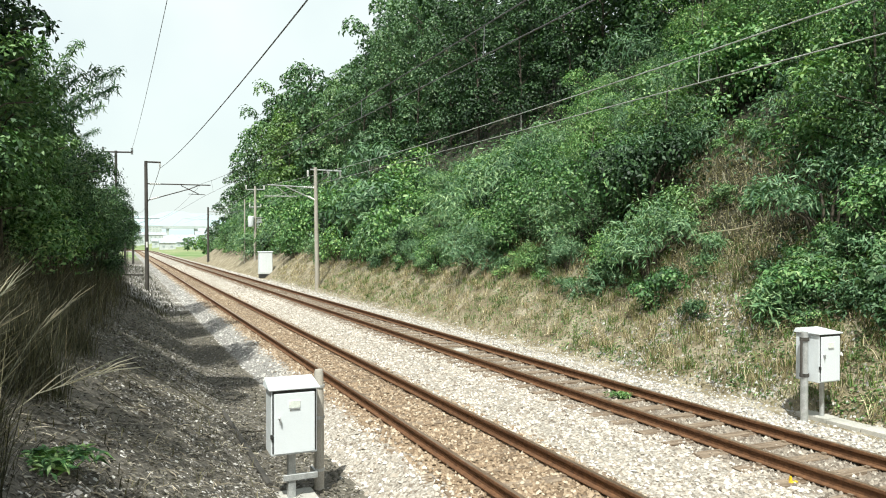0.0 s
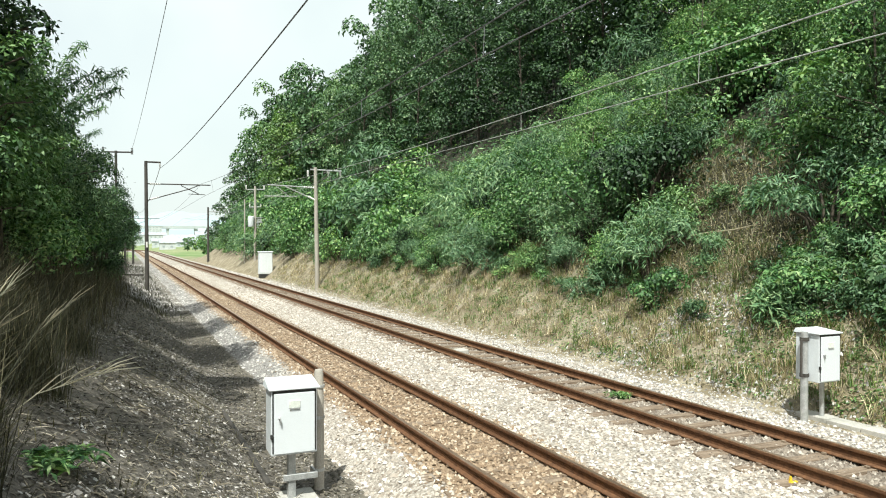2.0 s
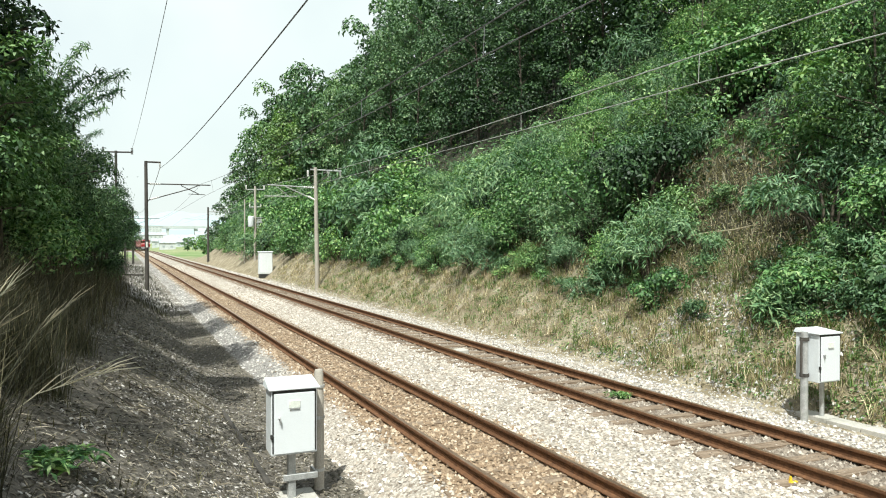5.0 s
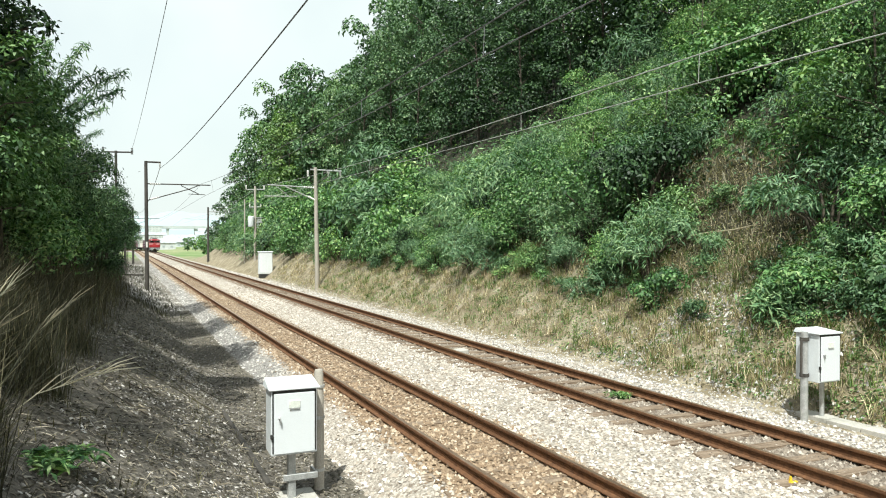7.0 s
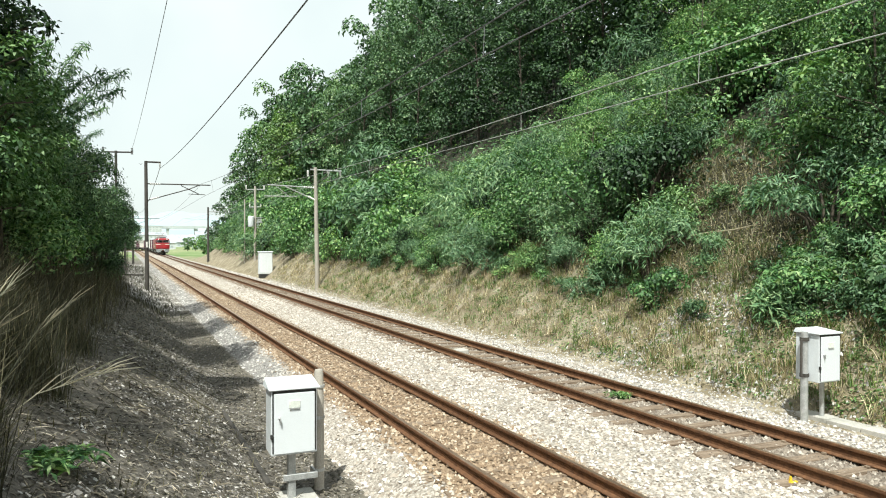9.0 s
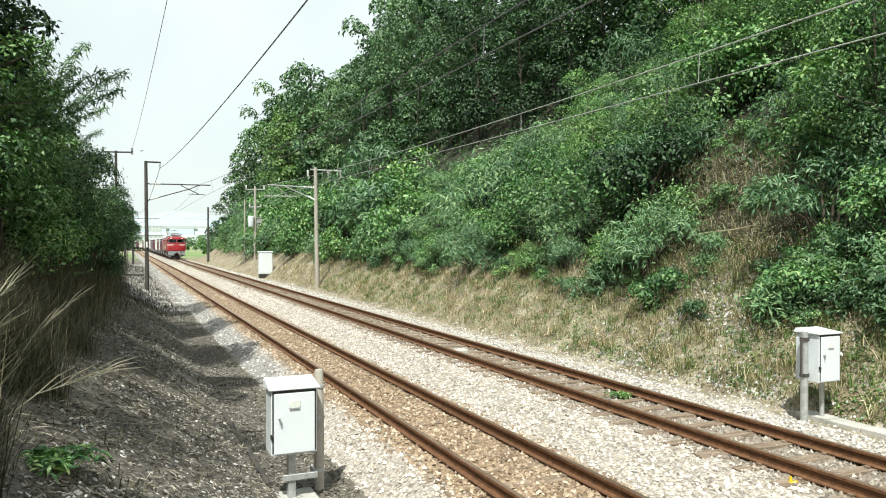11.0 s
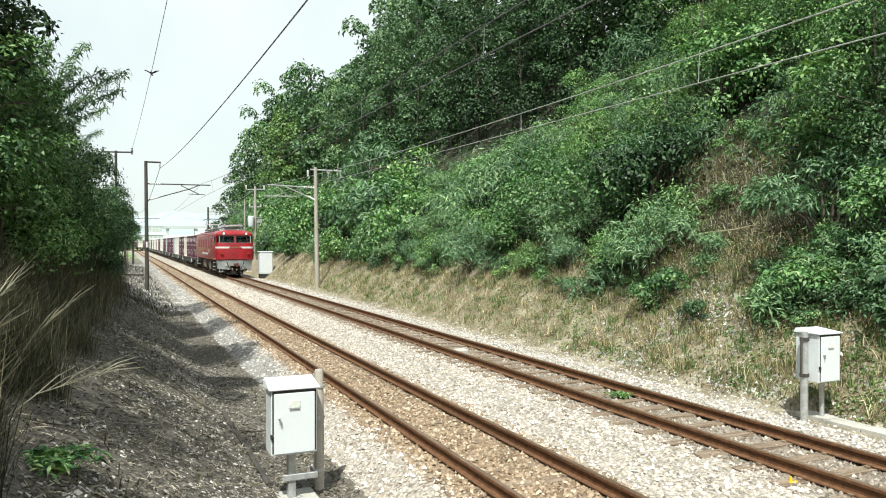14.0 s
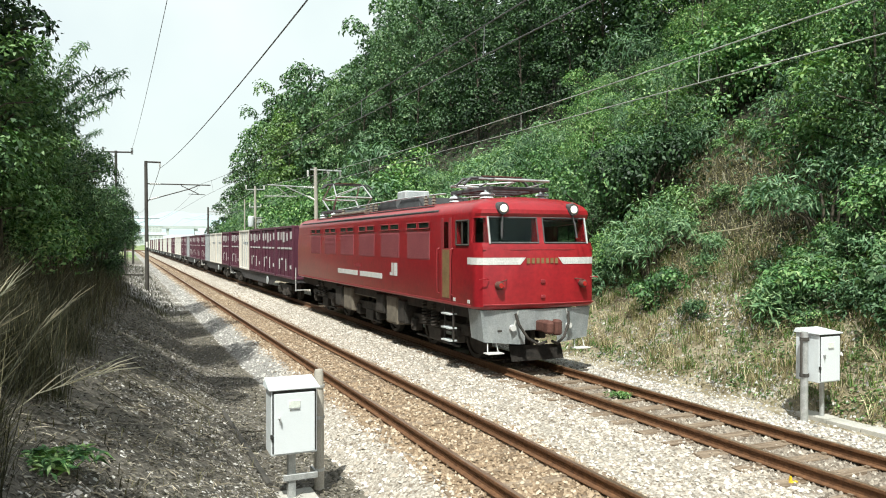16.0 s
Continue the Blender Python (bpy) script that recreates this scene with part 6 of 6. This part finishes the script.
def container(kind):
    mat = {"plum": M_PURPLE, "pale": M_CREAM, "grey": M_GREYBOX}[kind]
    label = {"plum": "plum-coloured freight container with white marks on a flat wagon", "pale": "cream-white freight container on a flat wagon", "grey": "dull grey freight container on a flat wagon"}[kind]
    top = tagged(new("freight_container"), label, "container", "containers on the train")
    b = bmesh.new()
    box(b, -1.18, 1.18, 0.03, CONTAINER - 0.03, 0.05, 2.27, 0.01)
    part("shell", b, mat, top)
    b = bmesh.new()
    for x in (-1.2, 1.2):
        for y in (0.06, CONTAINER - 0.06):
            box(b, x - 0.045, x + 0.045, y - 0.06, y + 0.06, 0.0, 2.30, 0.01)
        for z in (0.05, 2.25):
            box(b, x - 0.04, x + 0.04, 0.06, CONTAINER - 0.06, z - 0.05, z + 0.05, 0.01)
    for y in (0.06, CONTAINER - 0.06):
        for z in (0.05, 2.25):
            box(b, -1.2, 1.2, y - 0.05, y + 0.05, z - 0.05, z + 0.05, 0.01)
    part("corner_frame", b, mat, top)
    b = bmesh.new()
    for sx in (-1, 1):
        # pressed side: one folded sheet
        row = []
        for i in range(15):
            y = 0.25 + i * (CONTAINER - 0.5) / 14
            row += [(y - 0.065, 1.175), (y - 0.04, 1.197), (y + 0.04, 1.197), (y + 0.065, 1.175)]
        lo = [b.verts.new((sx * d, y, 0.1)) for y, d in row]
        hi = [b.verts.new((sx * d, y, 2.2)) for y, d in row]
        for i in range(len(row) - 1):
            b.faces.new((lo[i], lo[i + 1], hi[i + 1], hi[i]))
        bmesh.ops.recalc_face_normals(b, faces=b.faces[:])
        part("corrugated_side", b, mat, top)
        b = bmesh.new()
    b.free()
    for sx in (-1, 1):
        for y in (1.0, 1.85, 2.7):
            b = bmesh.new()
            rod(b, (sx * 1.215, y, 0.12), (sx * 1.215, y, 2.18), 0.018, 0.018, 6)
            part("locking_bar", b, M_SKIRT if kind != "plum" else mat, top, "thin door locking bar")
        if kind == "plum":
            for y0, y1, z0, z1 in ((0.30, 0.66, 1.72, 2.04), (1.15, 1.42, 1.66, 2.0), (1.78, 2.24, 1.58, 2.06), (2.55, 2.82, 1.70, 2.04), (3.10, 3.44, 1.68, 2.06), (0.2, 3.5, 1.28, 1.36), (0.45, 0.72, 0.42, 0.58), (1.50, 1.64, 0.32, 0.86), (2.30, 2.62, 0.78, 0.88), (2.95, 3.12, 0.36, 0.84)):
                b = bmesh.new()
                box(b, sx * 1.203 - 0.006, sx * 1.203 + 0.006, y0, y1, z0, z1)
                part("painted_mark", b, M_STRIPE, top, "white painted block")
        else:
            b = bmesh.new()
            box(b, sx * 1.203 - 0.006, sx * 1.203 + 0.006, 0.5, 2.2, 1.5, 1.62)
            part("painted_mark", b, M_GREYBOX, top, "grey painted band")
    return top


def wagon():
    top = tagged(new("container_wagon"), "dark steel container flat wagon on two bogies", "wagon", "wagons of the train")
    b = bmesh.new()
    for sx in (-1, 1):
        v = [b.verts.new((sx * 1.15, y, z)) for y, z in ((0.15, 1.0), (0.15, 0.82), (4.2, 0.78), (5.6, 0.5), (14.2, 0.5), (15.6, 0.78), (19.6, 0.82), (19.6, 1.0))]
        b.faces.new(v)
    bmesh.ops.solidify(b, geom=b.faces[:], thickness=0.05)
    for i in range(12):
        y = 0.3 + 1.72 * i
        box(b, -1.14, 1.14, y - 0.06, y + 0.06, 0.85, 0.99)
    box(b, -0.2, 0.2, 0.15, 19.6, 0.7, 0.95)
    part("frame", b, M_DECK, top)
    b = bmesh.new()
    box(b, -0.12, 0.12, -0.55, 0.15, 0.72, 0.98, 0.03)
    box(b, -0.12, 0.12, 19.6, 20.2, 0.72, 0.98, 0.03)
    part("coupler", b, M_BRAKE, top)
    for y in (0.2, 19.55):
        b = bmesh.new()
        for x in (-1.1, 1.1):
            rod(b, (x, y, 0.5), (x, y, 1.5), 0.018)
        rod(b, (-1.1, y, 0.55), (-0.7, y, 0.55), 0.018)
        rod(b, (0.7, y, 0.55), (1.1, y, 0.55), 0.018)
        part("hand_rail", b, M_STRIPE, top, "pale steel end handrail")
    for sx in (-1, 1):
        b = bmesh.new()
        box(b, min(sx * 0.8, sx * 1.12), max(sx * 0.8, sx * 1.12), 8.2, 9.6, 0.28, 0.55, 0.03)
        part("brake_gear", b, M_UNDER, top)
        b = bmesh.new()
        bmesh.ops.create_cone(b, cap_ends=True, segments=16, radius1=0.2, radius2=0.2, depth=0.04, matrix=pose(sx * 1.2, 6.3, 0.7, 0, 90, 0))
        part("brake_wheel", b, M_SKIRT, top)
    bogie(top, 2.8, 1.9, WHEEL_SMALL, 0.42, False)
    bogie(top, 16.9, 1.9, WHEEL_SMALL, 0.42, False)
    return top


MOVERS = []
SPEED, FRONT_AT_END = 22.2, 12.76


def ride(ob, behind, x=7.80, z=0.0):
    """Puts a thing on the train, so many metres behind the engine's front."""
    MOVERS.append((ob, behind, x, z))
    ob.matrix_basis = pose(x, FRONT_AT_END + behind, z)
    return ob


ride(locomotive(), 0.0)
first_wagon = wagon()
protos = {k: container(k) for k in ("plum", "pale", "grey")}
# the load, five to a wagon, from the engine backwards
LOAD = ["plum plum plum pale plum", "plum pale pale grey plum", "plum plum plum grey plum", "plum pale pale pale plum", "plum pale pale plum pale", "pale pale plum pale pale", "plum plum pale pale plum", "pale plum pale pale plum", "plum pale plum plum pale", "pale pale plum plum pale"]
used = set()
for w, row in enumerate(LOAD):
    at = 17.9 + WAGON_LEN * w
    ride(first_wagon if w == 0 else copy_thing(first_wagon, pose(0, 0, 0)), at)
    for i, kind in enumerate(row.split()):
        c = protos[kind] if kind not in used else copy_thing(protos[kind], pose(0, 0, 0))
        used.add(kind)
        ride(c, at + 0.2 + 3.92 * i, 7.80, 1.0)


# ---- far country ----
# Distance haze is put into the colour, with a faint added glow.
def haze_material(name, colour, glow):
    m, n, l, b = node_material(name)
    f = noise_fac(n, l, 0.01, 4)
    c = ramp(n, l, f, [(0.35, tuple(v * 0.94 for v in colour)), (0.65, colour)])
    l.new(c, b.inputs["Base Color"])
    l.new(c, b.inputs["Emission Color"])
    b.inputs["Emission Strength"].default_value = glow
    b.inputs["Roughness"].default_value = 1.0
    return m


def ridge(name, y, x0, x1, top, seed, material, n=90):
    """A far ridge of hills with an uneven crest."""
    v, f = [], []
    for i in range(n):
        x = x0 + (x1 - x0) * i / (n - 1)
        h = top * (0.62 + 0.5 * noise.noise((x * 2.2 / (x1 - x0) * 4, seed, 0)) + 0.12 * noise.noise((x * 0.012, seed, 4)))
        v += [(x, y, -6), (x, y + 60, h)]
        if i:
            k = 2 * i
            f.append((k - 2, k, k + 1, k - 1))
    return tagged(quads(name, np.array(v, float), np.array(f), material), kind="structure", label="pale hazy wooded hills on the horizon", category="hills")


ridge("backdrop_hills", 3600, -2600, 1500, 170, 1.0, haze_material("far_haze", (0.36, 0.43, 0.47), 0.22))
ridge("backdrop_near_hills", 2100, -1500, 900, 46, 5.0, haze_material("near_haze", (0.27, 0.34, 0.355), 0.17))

M_WALL = plain("pale_house_wall", (0.46, 0.49, 0.50), (0.56, 0.59, 0.60), 0.5, 0.8, 0, 3, 0.02)
M_TILE = plain("grey_roof", (0.30, 0.33, 0.36), (0.42, 0.45, 0.48), 0.6, 0.7, 0, 4, 0.05)
M_PANE = plain("far_window", (0.26, 0.30, 0.32), (0.34, 0.38, 0.40), 0.5, 0.3)


def house(x, y, z, w, d, h, roof, rows, label):
    top = tagged(new("house"), label, "house", "far houses")
    b = bmesh.new()
    box(b, x - w / 2, x + w / 2, y - d / 2, y + d / 2, z - 3, z + h)
    part("wall", b, M_WALL, top)
    b = bmesh.new()
    if roof > 0.6:
        e = 0.6
        v = [b.verts.new(p) for p in ((x - w / 2 - e, y - d / 2 - e, z + h), (x + w / 2 + e, y - d / 2 - e, z + h), (x + w / 2 + e, y + d / 2 + e, z + h), (x - w / 2 - e, y + d / 2 + e, z + h), (x - w / 2 - e, y, z + h + roof), (x + w / 2 + e, y, z + h + roof))]
        for q in ((0, 1, 5, 4), (2, 3, 4, 5), (0, 4, 3), (1, 2, 5), (3, 2, 1, 0)):
            b.faces.new([v[i] for i in q])
    else:
        box(b, x - w / 2 - 0.3, x + w / 2 + 0.3, y - d / 2 - 0.3, y + d / 2 + 0.3, z + h, z + h + 0.6)
    part("roof", b, M_TILE, top)
    n = max(2, int(w / 4))
    for r in range(rows):
        for i in range(n):
            b = bmesh.new()
            wx = x - w / 2 + w * (i + 0.5) / n
            wz = z + h * (r + 0.45) / rows
            box(b, wx - 0.8, wx + 0.8, y - d / 2 - 0.06, y - d / 2 + 0.05, wz - 0.7, wz + 0.7)
            part("window", b, M_PANE, top)


rf = random.Random(8)
for x, y, w, d, h, roof, rows, lab in ((44, 1180, 18, 14, 22, 0.4, 6, "far tall pale apartment block"), (30, 860, 26, 14, 8, 3, 2, "far pale low house"), (54, 700, 20, 14, 5, 2.5, 1, "far pale shed with grey roof"), (70, 640, 30, 14, 8, 3, 2, "far pale low house"), (90, 760, 44, 18, 10, 3, 2, "far pale low house"), (55, 520, 18, 10, 5, 2.5, 1, "far pale shed with grey roof"), (112, 900, 50, 20, 9, 3.0, 2, "far wide pale building"), (24, 1050, 60, 24, 8, 0.4, 2, "far wide pale building"), (-30, 1000, 50, 20, 20, 0.4, 5, "far tall pale building")):
    house(x, y, land(x, y), w, d, h, roof, rows, lab)
for i in range(16):
    y = rf.uniform(480, 980)
    x = y * rf.uniform(0.045, 0.125)
    house(x, y, land(x, y), rf.uniform(9, 18), rf.uniform(8, 12), rf.uniform(3.5, 6.5), rf.uniform(1.8, 3.0), 1, "far small pale house in the plain")
# viaduct across the plain
M_FARCONC = plain("viaduct_concrete", (0.44, 0.47, 0.49), (0.54, 0.57, 0.59), 0.05, 0.85, 0, 1, 0.02)
via = tagged(new("viaduct"), "long pale concrete viaduct across the far plain", "viaduct")
b = bmesh.new()
box(b, -300, 420, 1180, 1190, 24, 28)
part("deck", b, M_FARCONC, via)
for i in range(18):
    b = bmesh.new()
    box(b, -300 + 40 * i, -296 + 40 * i, 1182, 1188, 2, 24)
    part("pier", b, M_FARCONC, via)
# field road and hedge clumps
road = tagged(new("road"), "pale farm road across the fields", "road", kind="structure")
b = bmesh.new()
box(b, 13, 160, 262, 268, -2.4, -2.05)
part("road_slab", b, M_CONC, road)
protos = [tagged(tree("f", 150, 6.0, 2.6, 1500, 0.5, M_LEAF, "tree", 0.16, 0.1), "round green tree among the far fields", "tree", "far field trees")]
for x, y, s in ((28, 222, 1.2), (24, 240, 1.0), (36, 250, 1.2), (30, 300, 1.1), (44, 310, 1.0), (52, 330, 1.3), (60, 420, 1.4), (35, 460, 1.2), (40, 466, 1.2), (46, 470, 1.3), (75, 430, 1.4), (88, 520, 1.5)):
    plant(protos[0], x, y, rf, s, s * 1.1)
drop_proto(protos[0])


# ---- bird ----
M_BIRD = plain("dark_plumage", (0.02, 0.02, 0.022), (0.05, 0.048, 0.045), 20, 0.7, 0, 80, 0.2)
bird = tagged(new("bird"), "small dark bird flying with beating wings", "bird")
b = bmesh.new()
tube(b, [(0, -0.10, 0.005), (0, -0.075, 0.012), (0, -0.045, 0.012), (0, 0.02, 0.0), (0, 0.08, 0.0), (0, 0.13, 0.0)], [0.004, 0.016, 0.022, 0.032, 0.02, 0.006], 8)
v = [b.verts.new(p) for p in ((-0.012, 0.09, 0.004), (0.012, 0.09, 0.004), (0.035, 0.19, 0.0), (0, 0.17, 0.0), (-0.035, 0.19, 0.0))]
b.faces.new(v)
soft_shade(part("body", b, M_BIRD, bird))
wings = []
for sx in (-1, 1):
    b = bmesh.new()
    v = [b.verts.new((sx * x, y, 0)) for x, y in ((0.0, -0.045), (0.08, -0.06), (0.15, -0.03), (0.205, 0.05), (0.13, 0.045), (0.06, 0.06), (0.0, 0.055))]
    b.faces.new(v)
    bmesh.ops.recalc_face_normals(b, faces=b.faces[:])
    bmesh.ops.solidify(b, geom=b.faces[:], thickness=0.006)
    wings.append((part("wing", b, M_BIRD, bird), sx))

BIRD_WAY = [(0, 2.28, 187.78, 16.20), (12.5, 0.82, 40.89, 8.34), (13, 0.64, 34.37, 7.96), (13.6, 0.68, 26.52, 7.58), (14, 0.71, 21.30, 7.15), (14.2, 0.73, 18.68, 6.95), (14.4, 0.74, 16.06, 6.71), (14.6, 0.72, 13.45, 6.40), (14.7, 0.71, 12.15, 6.20), (16, 0.68, -4.83, 4.25)]


def motions():
    for ob, behind, x, z in MOVERS:
        rows = []
        for t in range(17):
            y = FRONT_AT_END + behind + SPEED * (16.0 - t)
            away, turn = bend(y)
            rows.append((t, pose(x + away, y, z, 0, 0, turn)))
        walk(ob, rows)
    walk(bird, [(t, pose(x, y, z, -8, 0, -12)) for t, x, y, z in BIRD_WAY])
    for i, (ob, x, y, z) in enumerate(SWAYING):
        walk(ob, [(t, pose(x, y, z, 0.3 * math.sin(0.8 * t + i), a)) for t, a in ((0, -0.9), (2, -0.2), (4, 0.4), (6, 0.1), (8, 0.6), (10, 0.2), (12, 0.6), (14, 0.5), (16, 0.1))])
    for wing, sx in wings:
        walk(wing, [(i / 10, pose(sx * 0.02, 0, 0.012, 0, -sx * (26 if i % 2 == 0 else -38), 0)) for i in range(0, 161)])


motions()
